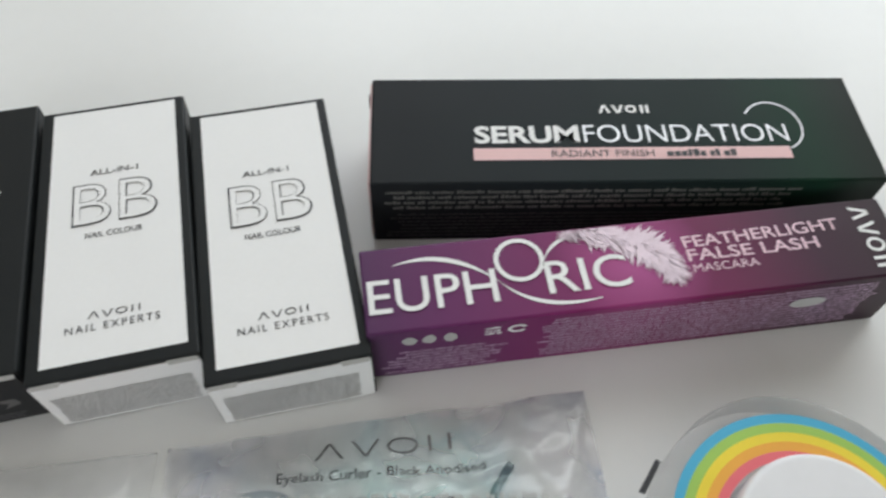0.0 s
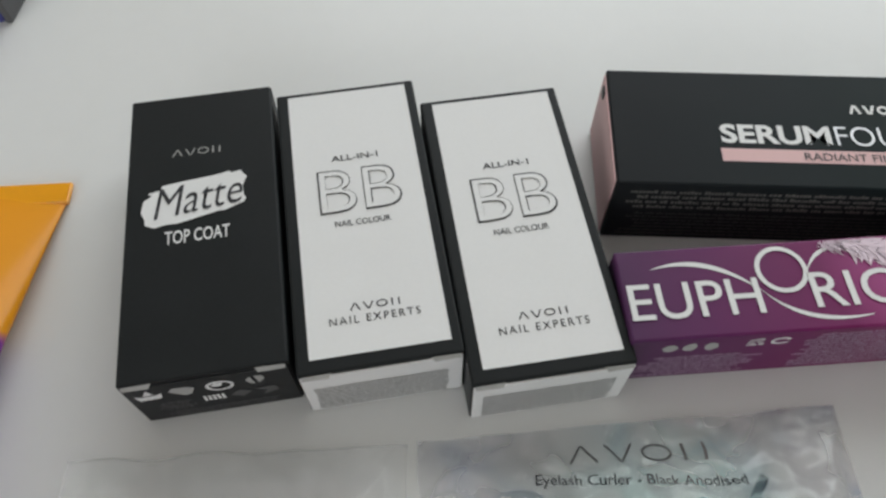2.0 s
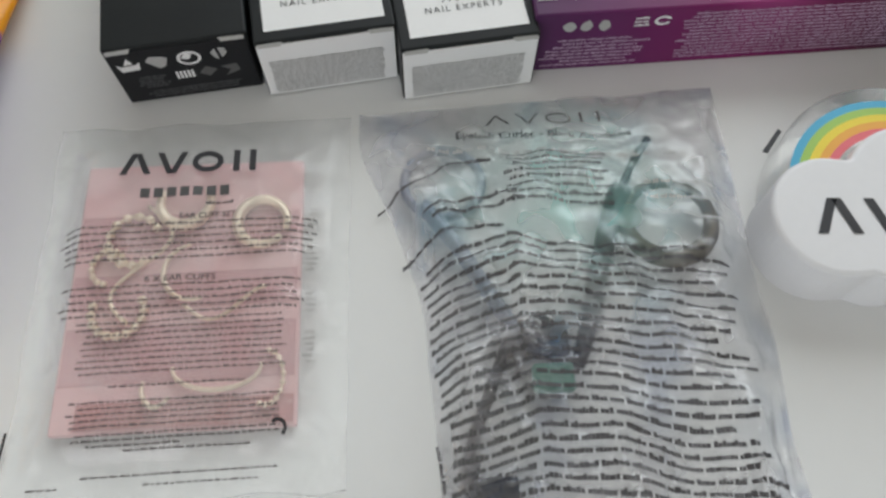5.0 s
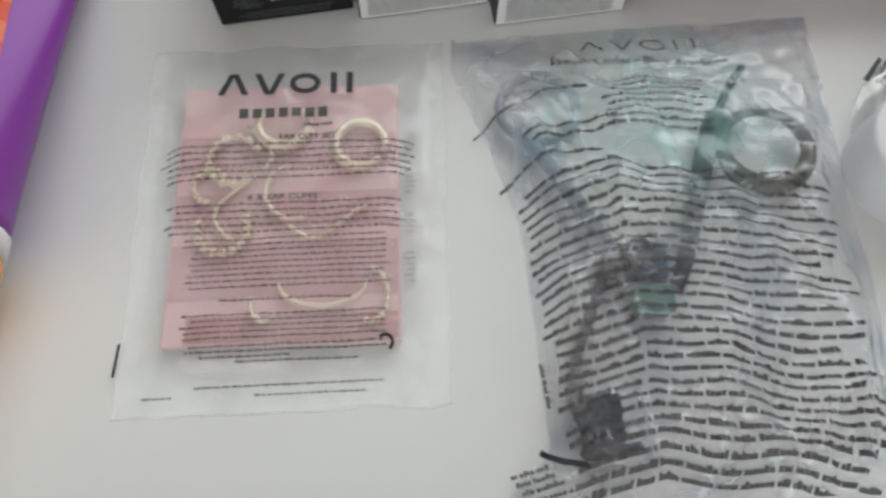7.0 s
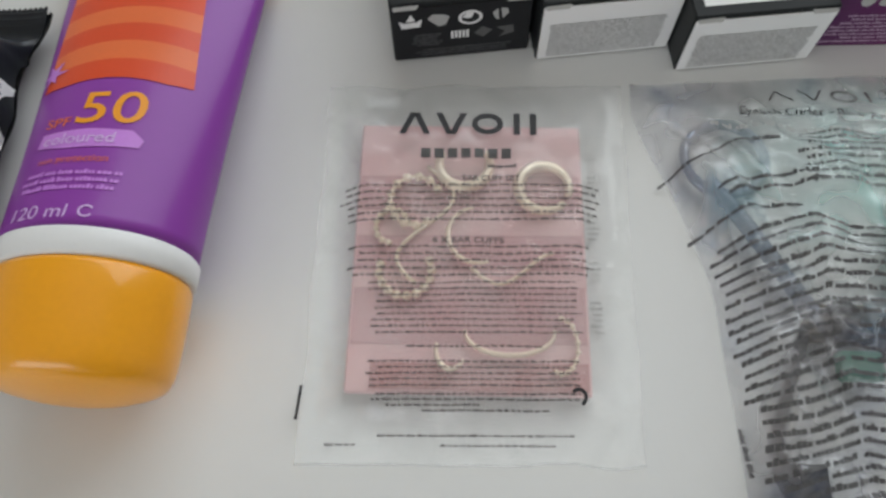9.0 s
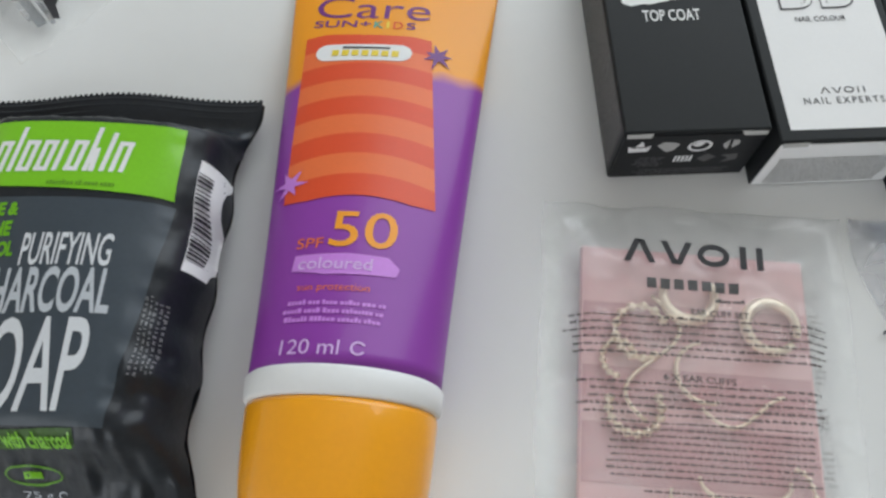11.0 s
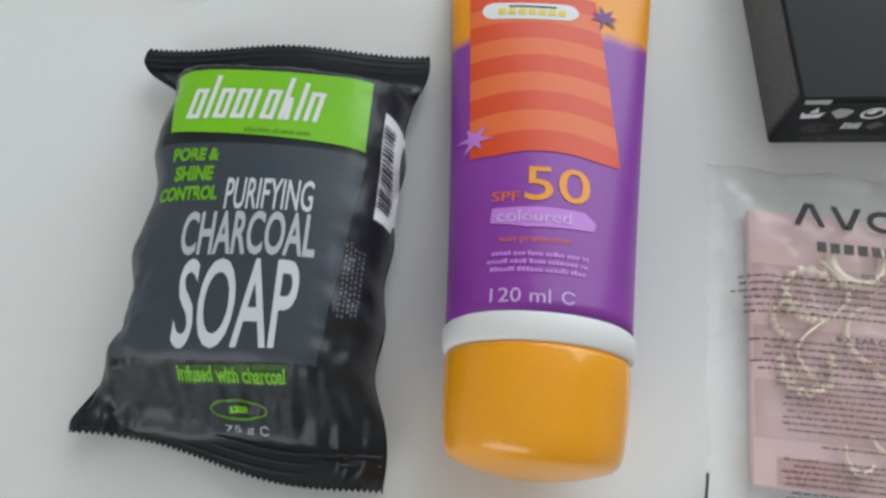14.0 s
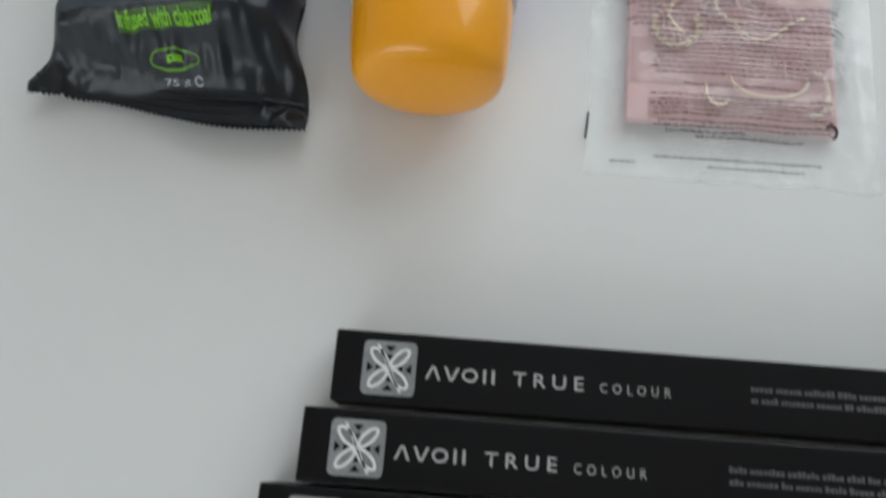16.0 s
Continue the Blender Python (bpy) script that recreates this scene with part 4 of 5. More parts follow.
    lettering("PURIFYING", -0.0012, 0.0002, 0.0190, 0.0074, e2, pale, panel, fine=F, weight=0.012, turn=1)
    lettering("CHARCOAL", -0.0095, -0.0102, 0.0292, 0.0099, e2, silver, panel, fine=F, weight=0.022, turn=1)
    lettering("SOAP", -0.0076, -0.0300, 0.0256, 0.0190, e2, pale, panel, fine=F, weight=0.012, turn=1.5)
    for txt, u, v, w, h in (("PORE &", -0.0154, 0.0118, 0.0110, 0.0032), ("SHINE", -0.0142, 0.0070, 0.0092, 0.0036), ("CONTROL", -0.0174, 0.0024, 0.0142, 0.0034)):
        lettering(txt, u, v, w, h, e2, mat("grass_green_print", (0.16, 0.44, 0.012), 0.4, vary=0.12, scale=400), panel, fine=F, weight=0.05)
    part("strapline_bar", shapes([[(-0.0066, -0.0358), (0.0175, -0.0350), (0.0175, -0.0320), (-0.0066, -0.0328)]], e2, fine=F), mat("deep_moss_print", (0.045, 0.11, 0.012), 0.4, vary=0.3, scale=500), t, "dull green strapline bar")
    lettering("infused with charcoal", -0.0060, -0.0354, 0.0230, 0.0026, on_soap(0.0008), LIME_PRINT, t, fine=F, weight=0.03)
    part("oval_badge", shapes(ring(0.0055, -0.0397, 0.0064, 0.0018, 0.0004, 26), e2, fine=F), DARK_LIME, t, "green outlined oval")
    part("oval_badge_bar", shapes([[(0.0036, -0.0404), (0.0076, -0.0402), (0.0074, -0.0390), (0.0038, -0.0392)]], e2, fine=F), LIME_PRINT, t)
    lettering("75 g", 0.0018, -0.0440, 0.0066, 0.0016, e2, silver, t, fine=F)
    part("estimated_sign", shapes(ring(0.0108, -0.0432, 0.0011, 0.0009, 0.0003, 14, 30, 330), e2, fine=F), silver, t)
    # bar code sticker on the sloping side
    code = part("barcode_label", grid(10, 30, lambda a, b: e1(0.0302 + (0.0031 + 0.0009 * b) * a, 0.0028 + 0.0272 * b)), WHITE_CARD, t, "white bar code panel", smooth=True)
    lines = [[(0.0306, v), (0.0327, v), (0.0327, v + w), (0.0306, v + w)] for v, w in [(0.0060 + 0.00105 * k, rng.uniform(0.0003, 0.0007)) for k in range(20)]]
    part("barcode_print", shapes(lines, on_soap(0.0010), fine=0.0008), DARK_PRINT, code)
    part("fine_print", shapes(word_bars(-0.022, -0.004, [-0.0268 - 0.0009 * k for k in range(5)], 0.0006, rng, gap=0.9, ragged=0.002, run=(0.5, 1.6)), lambda u, v: e2(-v * 0.9 + 0.002, u), fine=F), mat("grey_foil_print", (0.20, 0.20, 0.21), 0.4, vary=0.4, scale=300), t)
    part("recycling_mark", shapes(ring(0.0272, 0.0420, 0.0018, 0.0016, 0.0004, 12), e1, fine=F), GREY_PRINT, t)


# ---- bags ----
def bag_sheet(quad, height, nu, nv, seed, rough=1.0, waist=None):
    """A puffed sheet over four corners (u, v); height(a, b) gives its rise."""
    off = Vector((seed * 3.1, seed * 1.7, 0))

    def f(a, b):
        p = [quad[0][i] * (1 - a) * (1 - b) + quad[1][i] * a * (1 - b) + quad[2][i] * a * b + quad[3][i] * (1 - a) * b for i in (0, 1)]
        edge = min(a, 1 - a, b, 1 - b)
        w = noise.noise(Vector((p[0] * 75, p[1] * 60, 0)) + off) * 0.0016 + noise.noise(Vector((p[0] * 210, p[1] * 190, 3)) + off) * 0.0006
        fold = abs(noise.noise(Vector((p[0] * 95 + p[1] * 40, p[1] * 55, 7)) + off)) + 0.6 * abs(noise.noise(Vector((p[0] * 60 - p[1] * 90, p[1] * 130, 11)) + off))
        w += 0.0011 - 0.0030 * fold
        u = p[0] + 0.0012 * noise.noise(Vector((b * 6, seed, a * 2))) * (a < 0.02 or a > 0.98)
        if waist:
            u += waist(b) * (1 - a) ** 3
        v = p[1] + 0.0012 * noise.noise(Vector((a * 6, seed + 5, b * 2))) * (b < 0.02 or b > 0.98)
        return (u, v, max(height(a, b) + rough * w * min(edge * 9, 1) + 0.0009, 0.0004))
    return f


def in_quad(quad, u, v):
    """The place (a, b) inside four corners of a point (u, v)."""
    a = b = 0.5
    for _ in range(7):
        p = [quad[0][i] * (1 - a) * (1 - b) + quad[1][i] * a * (1 - b) + quad[2][i] * a * b + quad[3][i] * (1 - a) * b for i in (0, 1)]
        da = [(quad[1][i] - quad[0][i]) * (1 - b) + (quad[2][i] - quad[3][i]) * b for i in (0, 1)]
        db = [(quad[3][i] - quad[0][i]) * (1 - a) + (quad[2][i] - quad[1][i]) * a for i in (0, 1)]
        det = da[0] * db[1] - da[1] * db[0]
        eu, ev = u - p[0], v - p[1]
        a, b = a + (eu * db[1] - ev * db[0]) / det, b + (da[0] * ev - da[1] * eu) / det
    return min(max(a, 0.0), 1.0), min(max(b, 0.0), 1.0)


def jewellery_bag():
    t = thing("jewellery_bag", -0.1478, -0.0256, 10.7, "clear plastic bag with printed text round a jewellery card", "bag", size=0.993)
    card = thing("earring_card", -0.1478, -0.0256, 10.7, "pink card with gold ear cuffs inside a clear bag", "earring card", size=0.993)
    rng = random.Random(21)
    W, L, Z = 0.0502, 0.0626, 0.0028
    part("card", box(0, W, 0, L, 0.0008, Z, 0.0003, 1), ROSE_CARD, card)
    for v0, v1 in ((0.0408, 0.0492), (0.0264, 0.0346), (0.0100, 0.0225)):
        part("printed_band", shapes([[(0.0006, v0), (W - 0.0006, v0 + 0.0005), (W - 0.0006, v1 + 0.0005), (0.0006, v1)]], flat_on(Z + 0.0001)), ROSE_BAND, card, "darker rose printed band")
    part("printed_band", shapes([[(0.0050, 0.0008), (W - 0.0006, 0.0008), (W - 0.0006, 0.0066), (0.0050, 0.0062)]], flat_on(Z + 0.0002)), mat("brown_rose_band", (0.54, 0.29, 0.29), 0.6, vary=0.14, scale=420), card, "brownish rose printed band")
    zg = Z + 0.0013

    def cuff(u, v, ru, rv, a0, a1, r, bead=False):
        bm = tube_along(arc(u, v, zg, ru, rv, a0, a1), lambda s: r * ((0.45 if bead else 0.62) + (0.2 if bead else 0.45) * math.sin(math.pi * s)))
        if bead:
            for k in range(11):
                a = radians(a0 + (a1 - a0) * k / 10)
                bmesh.ops.create_icosphere(bm, subdivisions=1, radius=r * 1.5, matrix=Matrix.Translation((u + ru * math.cos(a), v + rv * math.sin(a), zg)))
        part("ear_cuff", bm, GOLD, card, "beaded gold ear cuff" if bead else "plain gold ear cuff", smooth=True)
    cuff(0.0415, 0.0460, 0.0056, 0.0056, -20, 320, 0.0013)
    cuff(0.0238, 0.0518, 0.0057, 0.0058, 150, 392, 0.0014)
    cuff(0.0130, 0.0425, 0.0056, 0.0060, 30, 300, 0.0008, True)
    cuff(0.0115, 0.0258, 0.0056, 0.0056, 165, 385, 0.0008, True)
    cuff(0.0270, 0.0345, 0.0066, 0.0066, 100, 290, 0.0006)
    cuff(0.0336, 0.0128, 0.0092, 0.0050, 178, 365, 0.0006)
    cuff(0.0440, 0.0100, 0.0035, 0.0058, -110, 85, 0.0005, True)
    cuff(0.0215, 0.0088, 0.0030, 0.0040, 160, 330, 0.0006)
    cuff(0.0082, 0.0362, 0.0036, 0.0040, 20, 260, 0.0006, True)
    chain = [(0.0255 + 0.0175 * s, 0.0268 - 0.0036 * math.sin(s * 4.6), zg) for s in [k / 20 for k in range(21)]]
    part("chain", tube_along(chain, 0.0005), GOLD, card, "fine gold chain", smooth=True)
    chain = [(0.0155 + 0.006 * math.sin(s * 6), 0.051 - 0.028 * s, zg) for s in [k / 20 for k in range(21)]]
    part("chain", tube_along(chain, 0.0005), GOLD, card, "fine gold chain", smooth=True)
    quad = ((-0.0090, -0.0142), (0.0602, -0.0130), (0.0612, 0.0752), (-0.0088, 0.0740))

    def rise(a, b):
        d = min((a - 0.04) / 0.12, (0.96 - a) / 0.16, (b - 0.05) / 0.13, (0.97 - b) / 0.16, 1.0)
        return 0.0050 * smooth(0.0, 1.0, d)
    f = bag_sheet(quad, rise, 80, 90, 2, 0.38)
    part("upper_film", grid(80, 90, f), BAG_FILM, t, "clear wrinkled film", smooth=True).visible_shadow = False
    part("lower_film", grid(12, 12, bag_sheet(quad, lambda a, b: -0.0006, 12, 12, 2, 0.0)), BAG_FILM, t, smooth=True).visible_shadow = False
    # weld along the rim
    for a, b in (((0, 0), (1, 0)), ((0, 1), (1, 1))):
        pts = [f(s / 40, a[1]) for s in range(41)]
        part("welded_seam", tube_along([(p[0], p[1], p[2] + 0.0001) for p in pts], 0.00016, 6), BAG_FILM, t, smooth=True).visible_shadow = False

    def lay(u, v):
        return (u, v, f(*in_quad(quad, u, v))[2] + 0.0002)
    F = 0.002
    makers_mark(0.0088, 0.0580, 0.0318, 0.0056, lambda u, v: (u, v, 0.0068), DARK_PRINT, t, 0.0015)
    for k in range(7):
        u = 0.0140 + 0.0030 * k
        part("title_bar", shapes([[(u, 0.0522), (u + 0.0021, 0.0522), (u + 0.0021, 0.0546), (u, 0.0546)]], lay, fine=F), BAG_PRINT, t)
    part("fine_print", shapes(word_bars(0.0290, 0.0355, [0.0500], 0.0009, rng), lay, fine=F), BAG_PRINT, t)
    lettering("EAR CUFF SET", 0.0235, 0.0466, 0.0125, 0.0014, lay, BAG_PRINT, t, fine=F, weight=0.01)
    lettering("6 X EAR CUFFS", 0.0172, 0.0317, 0.0152, 0.0014, lay, BAG_PRINT, t, fine=F, weight=0.01)
    blocks = ((-0.0045, 0.0540, [0.0448 - 0.00165 * k for k in range(6)]), (-0.0012, 0.0520, [0.0302 - 0.0016 * k for k in range(5)]),
              (0.0040, 0.0490, [0.0222 - 0.00135 * k for k in range(9)]), (0.0115, 0.0420, [0.0086]), (0.0045, 0.0480, [0.0054 - 0.0012 * k for k in range(5)]), (0.0040, 0.0500, [-0.0010, -0.0020]), (0.0060, 0.0300, [-0.0030]), (0.0160, 0.0420, [-0.0038]), (0.0070, 0.0470, [-0.0085]), (0.0190, 0.0430, [-0.0102]), (-0.0060, 0.0030, [-0.0105]))
    for u0, u1, rows in blocks:
        part("fine_print", shapes(word_bars(u0, u1, rows, 0.0006 if rows[0] > 0.025 else 0.0005, rng, turn=1.0, gap=0.7, ragged=0.003, run=(1.0, 4.0)), lay, fine=F), JEWEL_PRINT, t)
    # the mirrored print of the bag's back, seen past the card's edge
    for v0, n in ((0.0560, 2), (0.0500, 4), (0.0400, 5), (0.0290, 4), (0.0200, 6)):
        part("fine_print", shapes(word_bars(0.0508, 0.0540, [v0 - 0.0013 * k for k in range(n)], 0.0007, rng, ragged=0.001), flat_on(0.0012)), GREY_PRINT, t, "faint print on the back film")
    part("edge_stroke", shapes([[(-0.0097, -0.0056), (-0.0091, -0.0056), (-0.0086, 0.0014), (-0.0092, 0.0014)]], lambda u, v: (u, v, 0.0018)), DARK_PRINT, t, "short black printed stroke")
    part("corner_mark", shapes(ring(0.0470, -0.0006, 0.0018, 0.0018, 0.0007, 14, -60, 140), lay, fine=F), DARK_PRINT, t)


def curler_bag():
    px, py, turn = -0.0690, -0.0343, 10.2
    t = thing("curler_bag", px, py, turn, "crumpled clear plastic bag covered in printed lines", "bag", size=0.985)
    c = thing("eyelash_curler", px, py, turn, "black metal eyelash curler lying inside a clear bag", "eyelash curler", size=0.985)
    rng = random.Random(31)
    z = 0.0034

    def through_points(pts, lift=0.0, n=8):
        """A smooth run through (u, v) points at the curler's height."""
        out = []
        for k in range(len(pts) - 1):
            p = [pts[max(k - 1, 0)], pts[k], pts[k + 1], pts[min(k + 2, len(pts) - 1)]]
            for m in range(n + (k == len(pts) - 2)):
                s = m / n
                w = (-0.5 * s + s * s - 0.5 * s ** 3, 1 - 2.5 * s * s + 1.5 * s ** 3, 0.5 * s + 2 * s * s - 1.5 * s ** 3, -0.5 * s * s + 0.5 * s ** 3)
                out.append((sum(a * b[0] for a, b in zip(w, p)), sum(a * b[1] for a, b in zip(w, p)), z + lift))
        return out
    # two finger loops, the arms, the hinge, the curved clamp and its pad
    part("finger_loop", tube_along(arc(0.0573, 0.0665, z + 0.001, 0.0100, 0.0096, -180, 180, 40)[:-1], lambda s: 0.0018 + 0.0006 * math.sin(s * 6.28), closed=True), BRONZE_METAL, c, "oval bronze finger loop", smooth=True)
    part("finger_loop", tube_along(arc(0.0060, 0.0790, z - 0.001, 0.0092, 0.0090, -180, 180, 40)[:-1], lambda s: 0.0012, closed=True), BLUE_STEEL, c, "oval finger loop", smooth=True)
    part("shank", tube_along(through_points([(0.0572, 0.0905), (0.0525, 0.0840), (0.0478, 0.0750)], -0.0022), 0.0010), BLACK_METAL, c, smooth=True)
    part("arm", tube_along(through_points([(0.0478, 0.0750), (0.0440, 0.0670), (0.0395, 0.0530), (0.0350, 0.0390), (0.0325, 0.0330)], 0.0008), lambda s: 0.0030 - 0.0014 * s), BLACK_METAL, c, "slim black arm", smooth=True)
    part("arm", tube_along(through_points([(0.0010, 0.0730), (0.0085, 0.0620), (0.0165, 0.0480), (0.0215, 0.0390)]), 0.0019), BLUE_STEEL, c, "slim steel arm", smooth=True)
    part("arm", tube_along(through_points([(0.0190, 0.0410), (0.0140, 0.0290), (0.0095, 0.0180), (0.0088, 0.0130)]), 0.0013), BLACK_METAL, c, "curved black arm", smooth=True)
    part("hinge", tube_along([(0.0250, 0.0400, z - 0.002), (0.0250, 0.0400, z + 0.0022)], 0.0044, 16), BLACK_METAL, c, "round hinge", smooth=False)
    part("joint_plate", box(0.0170, 0.0315, 0.0355, 0.0440, z - 0.001, z + 0.0012, 0.0010), BRONZE_METAL, c, "dark joint plate")
    part("clamp", tube_along(arc(0.0180, 0.0120, z + 0.0006, 0.0094, 0.0120, 165, 290, 24), lambda s: 0.0020 - 0.0010 * s), BLACK_METAL, c, "curved lash clamp", smooth=True)
    part("clamp_plate", box(0.0095, 0.0185, -0.0020, 0.0115, z - 0.002, z - 0.0006, 0.0006), BLACK_METAL, c, "dark clamp plate")
    part("pad", box(0.0228, 0.0316, 0.0277, 0.0338, z - 0.001, z + 0.0024, 0.0008), GREEN_PAD, c, "green rubber pad")
    quad = ((-0.0075, -0.0125), (0.0775, -0.0115), (0.0758, 0.1055), (-0.0140, 0.1000))
    waist = lambda b: 0.0115 * smooth(0.0, 0.13, b) * (1 - smooth(0.50, 0.95, b))

    def rise(a, b):
        d = min(a / 0.15, (1 - a) / 0.15, b / 0.10, (1 - b) / 0.30, 1.0)
        k = 0.0095 * smooth(0.0, 1.0, d) * (1 + 0.12 * math.sin(a * 9 + b * 4))
        # the crease that the lines bend at, and folds towards the lower corner
        k -= 0.0016 * max(0.0, 1 - abs(a - 0.33 + 0.06 * b) / 0.05) * smooth(0.02, 0.12, b) * smooth(0.75, 0.6, b)
        for c0, sl, wd, hi in ((0.835, 0.25, 0.020, 0.0036), (0.90, -0.35, 0.016, 0.0030), (0.76, 0.5, 0.016, 0.0014), (0.66, -0.7, 0.016, 0.0014), (0.95, 0.15, 0.016, 0.0022), (0.52, 0.3, 0.014, 0.0012), (0.05, 0.9, 0.02, 0.0016), (0.13, -0.6, 0.018, 0.0012)):
            k += hi * max(0.0, 1 - abs(a - c0 - sl * (b - 0.18)) / wd) * smooth(0.36, 0.16, b)
        return k
    f = bag_sheet(quad, rise, 90, 110, 7, 1.25, waist)
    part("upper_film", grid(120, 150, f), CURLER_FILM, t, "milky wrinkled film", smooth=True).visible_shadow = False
    part("lower_film", grid(14, 14, bag_sheet(quad, lambda a, b: -0.0006, 14, 14, 7, 0.0, waist)), BAG_FILM, t, smooth=True).visible_shadow = False

    def foot(u, v):
        """The place (a, b) on the waisted sheet below a point."""
        a, b = in_quad(quad, u, v)
        for _ in range(3):
            a, b = in_quad(quad, u - waist(b) * (1 - a) ** 3, v)
        return a, b

    def lay(u, v):
        return (u, v, max(f(*foot(u + du, v + dv))[2] for du, dv in ((0, 0), (0.0011, 0), (-0.0011, 0), (0, 0.0011), (0, -0.0011))) + 0.0004)

    def lay_high(u, v):
        return (u, v, max(f(*foot(u + 0.0022 * i, v + 0.0022 * j))[2] for i in (-1, 0, 1) for j in (-1, 0, 1)) + 0.0006)
    F = 0.002
    makers_mark(0.0168, 0.0934, 0.0288, 0.0040, lay_high, BAG_PRINT, t, 0.0006, fine=F)
    lettering("Eyelash Curler - Black Anodised", 0.0095, 0.0883, 0.0417, 0.0029, lay_high, DARK_PRINT, t, fine=F, weight=0.008, turn=-1.5)
    part("fine_print", shapes(word_bars(0.0025, 0.0630, [0.0862], 0.0013, rng, gap=0.6, turn=-5, run=(0.6, 2.2)), lay, fine=F), GREY_PRINT, t)
    for k in range(8):
        w = rng.uniform(0.0085, 0.0138)
        part("fine_print", shapes(word_bars(0.0320 - w, 0.0320 + w, [0.0836 - 0.0021 * k], 0.0010, rng, turn=-3, gap=0.25, run=(0.6, 2.4)), lay, fine=F), CURLER_PRINT, t)

    def bow(u, v):
        return lay(u, v - 14.0 * (u - 0.019) ** 2 + 0.0008 * noise.noise(Vector((u * 90, v * 50, 5))))
    for u0, u1, v in ((-0.0096, 0.0170, 0.0826), (0.0010, 0.0230, 0.0716), (0.0030, 0.0230, 0.0692), (-0.0040, 0.0190, 0.0645)):
        part("fine_print", shapes(word_bars(u0, u1, [v], 0.0010, rng, gap=0.3, run=(1.2, 5.0), space=0.05), bow, fine=F), CURLER_PRINT, t)

    def bent(u, v):
        """The lines run uphill to a crease in the film and gently downhill past it."""
        k = 0.0225 - 0.06 * (v - 0.03)
        return lay(u, max(v + (0.31 * (u - k) if u < k else -0.16 * (u - k)) + 0.0006 * math.sin(u * 160 + v * 90) + 0.0016 * noise.noise(Vector((u * 70, v * 70, 2))), -0.0098))
    for k in range(27):
        v = 0.0612 - 0.00255 * k + rng.uniform(-0.0002, 0.0002)
        h = 0.00112 + 0.00045 * k / 24
        u0 = 0.0062 - 0.11 * v + rng.uniform(0, 0.002)
        part("fine_print", shapes(word_bars(u0, 0.0225, [v], h * 0.96, rng, gap=0.34, run=(1.2, 5.0), space=0.05), bent, fine=F), BAG_PRINT if k > 3 else CURLER_PRINT, t, "printed line rising to a crease")
        part("fine_print", shapes(word_bars(0.0230, 0.0685 - rng.uniform(0, 0.008), [v], h * 0.86, rng, gap=0.36, run=(1.2, 5.0), space=0.05), bent, fine=F), CURLER_PRINT, t, "printed line beyond a crease")
    for v in (0.0740, 0.0700, 0.0655):
        part("fine_print", shapes(word_bars(0.0500, 0.0690, [v], 0.0010, rng, turn=-9, gap=0.25, run=(0.6, 2.4)), lay, fine=F), GREY_PRINT, t, "faint printed line")
    up = word_bars(0.0, 0.0100, [0.0], 0.0008, rng, gap=0.5)
    part("upright_print", shapes([[(0.0020 + 0.0013 * a / 0.01 + b, 0.0178 - a) for a, b in p] for p in up], lay, fine=F), CURLER_PRINT, t)
    for k in range(4):
        part("fine_print", shapes(word_bars(-0.0050 + 0.001 * k, 0.0020 + 0.0014 * k, [-0.0052 - 0.0016 * k], 0.0011, rng, turn=14, gap=0.3), lay, fine=F), BAG_PRINT, t, "print on the crumpled foot of the bag")
    part("edge_stroke", shapes([[(0.0012, 0.0004), (0.0050, -0.0016), (0.0090, -0.0030), (0.0090, -0.0042), (0.0048, -0.0030), (0.0008, -0.0006)]], lay, fine=F), DARK_PRINT, t, "dark printed stroke by the crumpled corner")


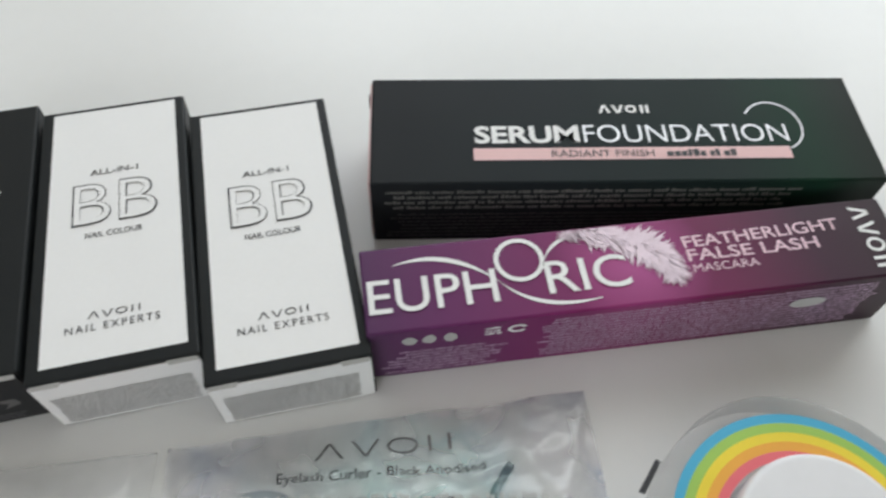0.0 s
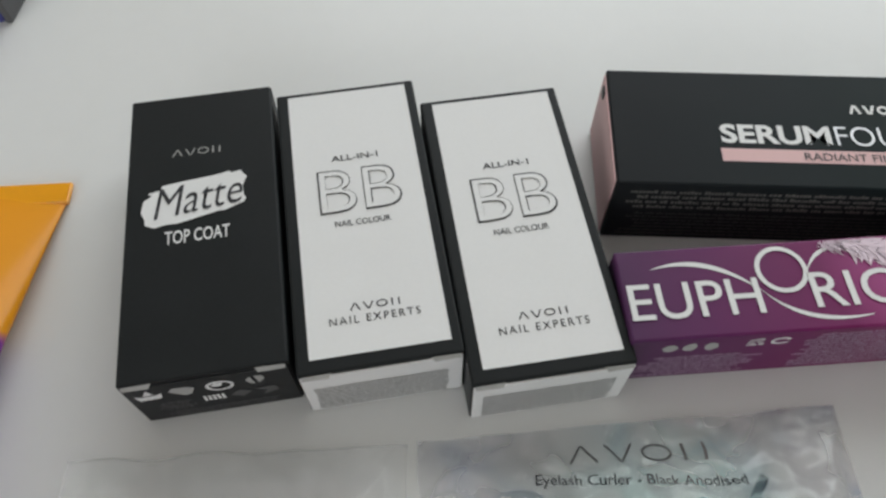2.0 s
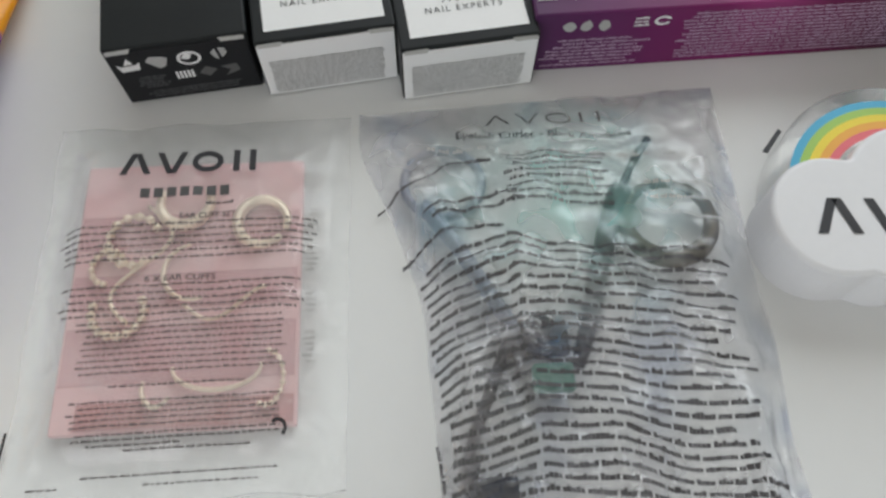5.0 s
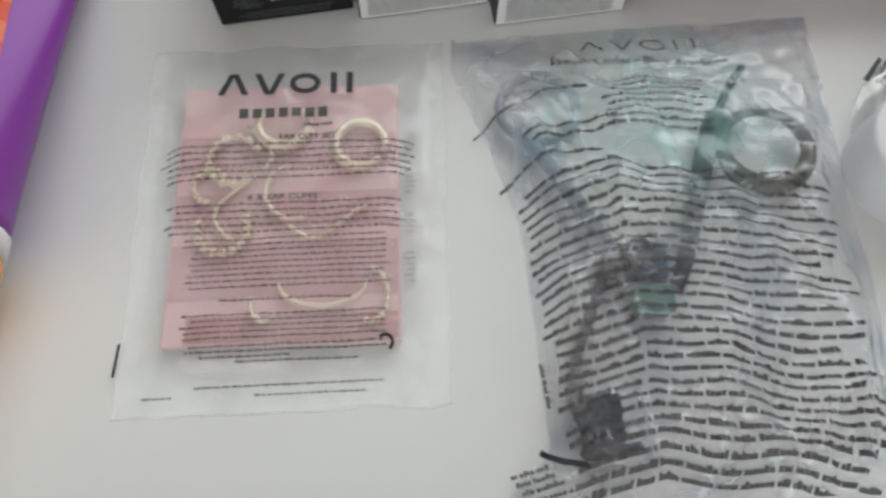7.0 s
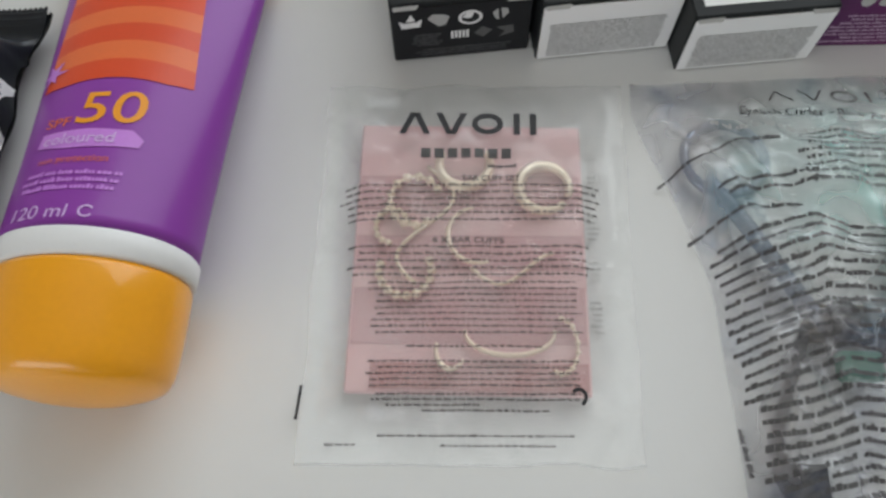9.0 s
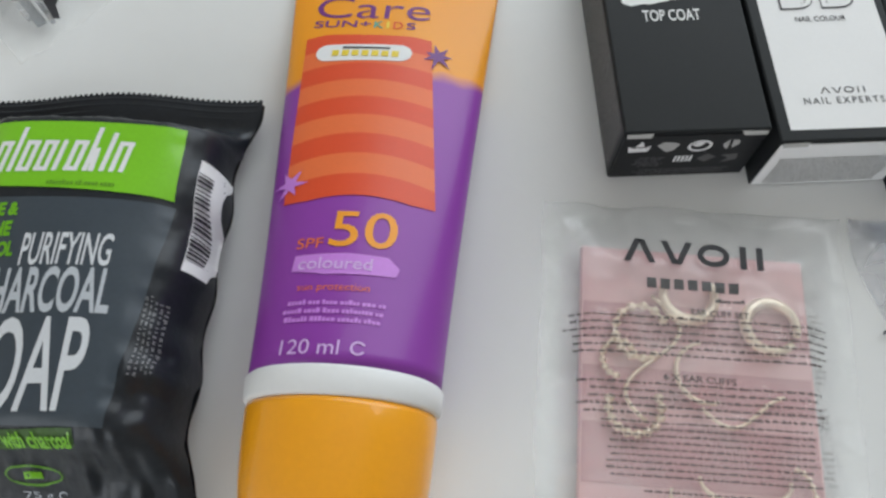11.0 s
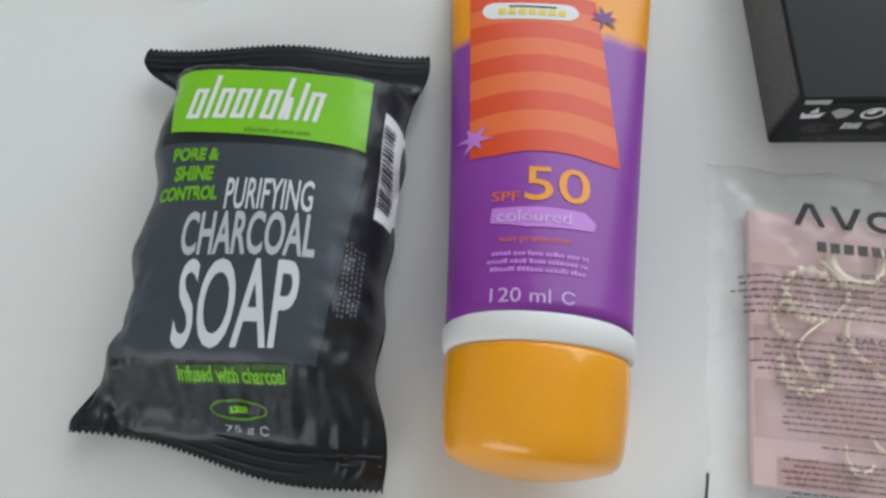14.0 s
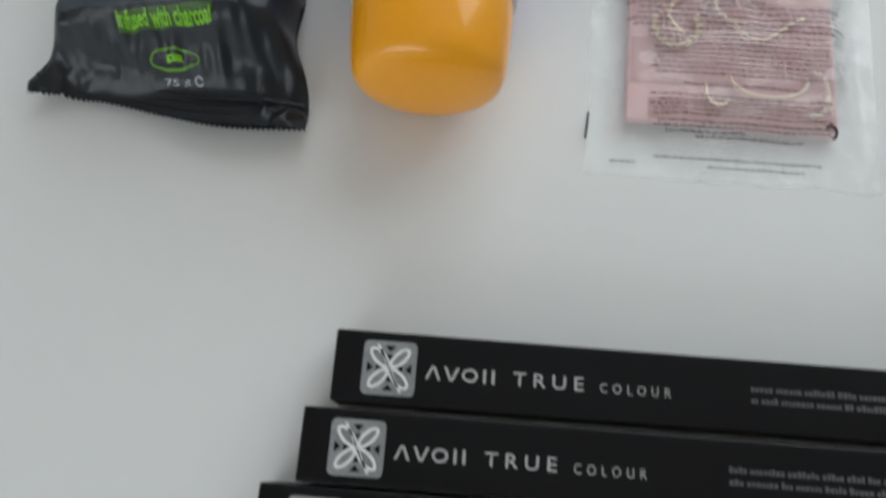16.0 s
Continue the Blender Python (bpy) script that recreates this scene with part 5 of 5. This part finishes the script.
def accessory_bag():
    t = thing("accessory_bag", -0.3266, 0.0759, -34.2, "small clear plastic bag with steel tweezers", "bag", size=0.885)
    tw = thing("tweezers", -0.3266, 0.0759, -34.2, "pale steel tweezers lying inside a clear bag", "tweezers", size=0.885)
    for v0, v1, end in ((-0.0068, -0.0064, 0.0225), (0.0012, -0.0014, 0.0280)):
        rows = []
        for k in range(19):
            q = k / 18
            u = -0.055 + (end + 0.055) * q
            v = v0 + (v1 - v0) * q
            w = 0.0010 - 0.0003 * q
            drop = 0.0016 * smooth(0.9, 1.0, q)
            rows.append([(u, v - w, 0.002), (u, v + w, 0.002), (u, v + w, 0.0052 - drop), (u, v - w, 0.0052 - drop)])
        part("prong", loft(rows), GREY_STEEL, tw, "flat steel prong")
    part("joining_piece", box(0.0100, 0.0122, -0.0060, -0.0012, 0.002, 0.0050, 0.0004), GREY_STEEL, tw)
    part("inner_plate", box(-0.055, 0.0100, -0.0060, -0.0004, 0.0022, 0.0034, 0.0003), mat("grey_blue_plastic", (0.27, 0.31, 0.35), 0.4, vary=0.15), tw, "grey flat inner plate")
    part("dark_tip", box(0.0130, 0.0262, -0.0060, -0.0028, 0.0016, 0.0028, 0.0005), mat("smoky_plastic", (0.22, 0.25, 0.27), 0.4, vary=0.3), tw, "smoky grey tip between the prongs")
    quad = ((-0.075, -0.022), (0.034, -0.016), (0.030, 0.020), (-0.075, 0.026))
    f = bag_sheet(quad, lambda a, b: 0.0058 * smooth(0, 1, min(a / 0.1, (1 - a) / 0.12, b / 0.25, (1 - b) / 0.25, 1)), 60, 36, 13, 1.0)
    part("upper_film", grid(60, 36, f), BAG_FILM, t, "clear wrinkled film", smooth=True).visible_shadow = False
    lay = lambda u, v: (u, v, f(*in_quad(quad, u, v))[2] + 0.0010)
    F = 0.002
    part("printed_mark", shapes(ring(0.0151, 0.0016, 0.0023, 0.0021, 0.0008, 18), lay), mat("brass_print", (0.16, 0.13, 0.07), 0.4, vary=0.2), t)
    part("printed_mark", shapes([[(0.0185, 0.0008), (0.0200, 0.0036), (0.0222, 0.0024), (0.0240, 0.0046), (0.0252, 0.0022), (0.0285, 0.0008), (0.0280, -0.0008), (0.0215, 0.0000)]], lay, fine=F), DARK_PRINT, t)
    part("printed_mark", shapes([[(0.0080, 0.0010), (0.0115, 0.0022), (0.0112, 0.0034), (0.0090, 0.0026), (0.0094, 0.0046), (0.0080, 0.0044)]], lay, fine=F), DARK_PRINT, t)
    part("printed_mark", shapes([[(-0.0060, 0.0016), (0.0052, 0.0014), (0.0060, 0.0030), (-0.0060, 0.0036)]], lay, fine=F), BAG_PRINT, t)
    for u, v, r in ((-0.0136, -0.0117, 0.0024), (-0.0030, -0.0113, 0.0018), (-0.0075, -0.0128, 0.0013)):
        part("printed_mark", shapes([[(u + r * (0.7 + 0.3 * math.sin(k * 2.3)) * math.cos(k * 0.7), v + r * math.sin(k * 0.7) * 0.7) for k in range(9)]], lay, fine=F), BAG_PRINT, t)


# ---- cloud box ----
def cloud_box():
    t = thing("cloud_box", 0.0225, 0.0365, 7.7, "white cloud-shaped plastic box with a rainbow behind it", "box")
    H, mx, my = 0.0150, 0.0065, 0.006
    lobes = ((-0.0135, 0.0065, 0.0142), (0.0265, 0.0065, 0.0142), (0.0065, 0.0125, 0.0165), (-0.002, 0.0035, 0.0125), (0.015, 0.0035, 0.0125))
    out, n = [], 150
    for k in range(n):
        a = 2 * math.pi * k / n
        d = (math.cos(a), math.sin(a))
        best = 0.0
        for cx, cy, r in lobes:
            cx, cy = cx - mx, cy - my
            pr = cx * d[0] + cy * d[1]
            h2 = cx * cx + cy * cy - pr * pr
            if h2 < r * r:
                best = max(best, pr + math.sqrt(r * r - h2))
        out.append((mx + best * d[0], my + best * d[1]))
    sm = [tuple((out[k - 1][i] + 2 * out[k][i] + out[(k + 1) % n][i]) / 4 for i in (0, 1)) for k in range(n)]
    part("cloud_body", prism(sm, 0.0, H, 0.0012), CLOUD_WHITE, t, "satin white cloud")
    cx, cy, R = 0.0048, 0.0125, 0.0258
    plate = [(cx + (R + 0.0042) * math.cos(math.pi * k / 48), cy - 0.004 + (R + 0.0082) * math.sin(math.pi * k / 48)) for k in range(49)]
    plate_ob = part("clear_plate", prism(plate, 0.0012, 0.0106, 0.0008), CLEAR_PLATE, t, "clear round plate")
    plate_ob.visible_shadow = False
    for k, m in enumerate(RAINBOW):
        part("rainbow_band", shapes(ring(cx, cy, R - 0.0019 * k, R - 0.0019 * k, 0.0019, 48, -10, 190), flat_on(0.0110)), m, plate_ob)
    part("edge_stroke", shapes([[(-0.0255, 0.0240), (-0.0243, 0.0235), (-0.0200, 0.0295), (-0.0208, 0.0302)]], flat_on(0.0112)), DARK_PRINT, t, "short dark printed stroke")
    makers_mark(-0.0190, 0.0018, 0.0430, 0.0084, flat_on(H + 0.00015), DARK_PRINT, t, 0.0022)


# ---- blue carton at the edge of the spread ----
def blue_box():
    t = thing("blue_box", -0.2382, 0.1642, 3.0, "small blue-violet carton with a dark grey edge", "box")
    part("carton", box(-0.045, -0.0022, 0.0, 0.030, 0.0, 0.020, 0.0012), mat("blue_violet_carton", (0.085, 0.085, 0.30), 0.45, vary=0.08, scale=300), t)
    part("side_panel", box(-0.0021, 0.0, 0.0, 0.030, 0.0, 0.020, 0.0008), mat("dark_grey_carton", (0.10, 0.10, 0.105), 0.5, vary=0.1, scale=300), t, "dark grey carton side")


# ---- the place ----
room()
table()
nail_box(-0.1569, 0.0562, 18.1, 0.0198, True, "matte black nail top coat carton with white brush patch", 1)
nail_box(-0.1235, 0.0635, 18.2, 0.0195, False, "white-fronted nail colour carton with charcoal edges, middle of three", 2)
nail_box(-0.0901, 0.0670, 17.5, 0.0189, False, "white-fronted nail colour carton beside the violet mascara box", 4)
serum_box()
mascara_box()
for k, (x, y) in enumerate(((-0.1931, -0.1074), (-0.1946, -0.1240), (-0.1982, -0.1402))):
    eyeliner_box(x, y, "slim black eye pencil carton with silver square emblem", 40 + k)
sun_cream()
soap()
jewellery_bag()
curler_bag()
accessory_bag()
cloud_box()
blue_box()
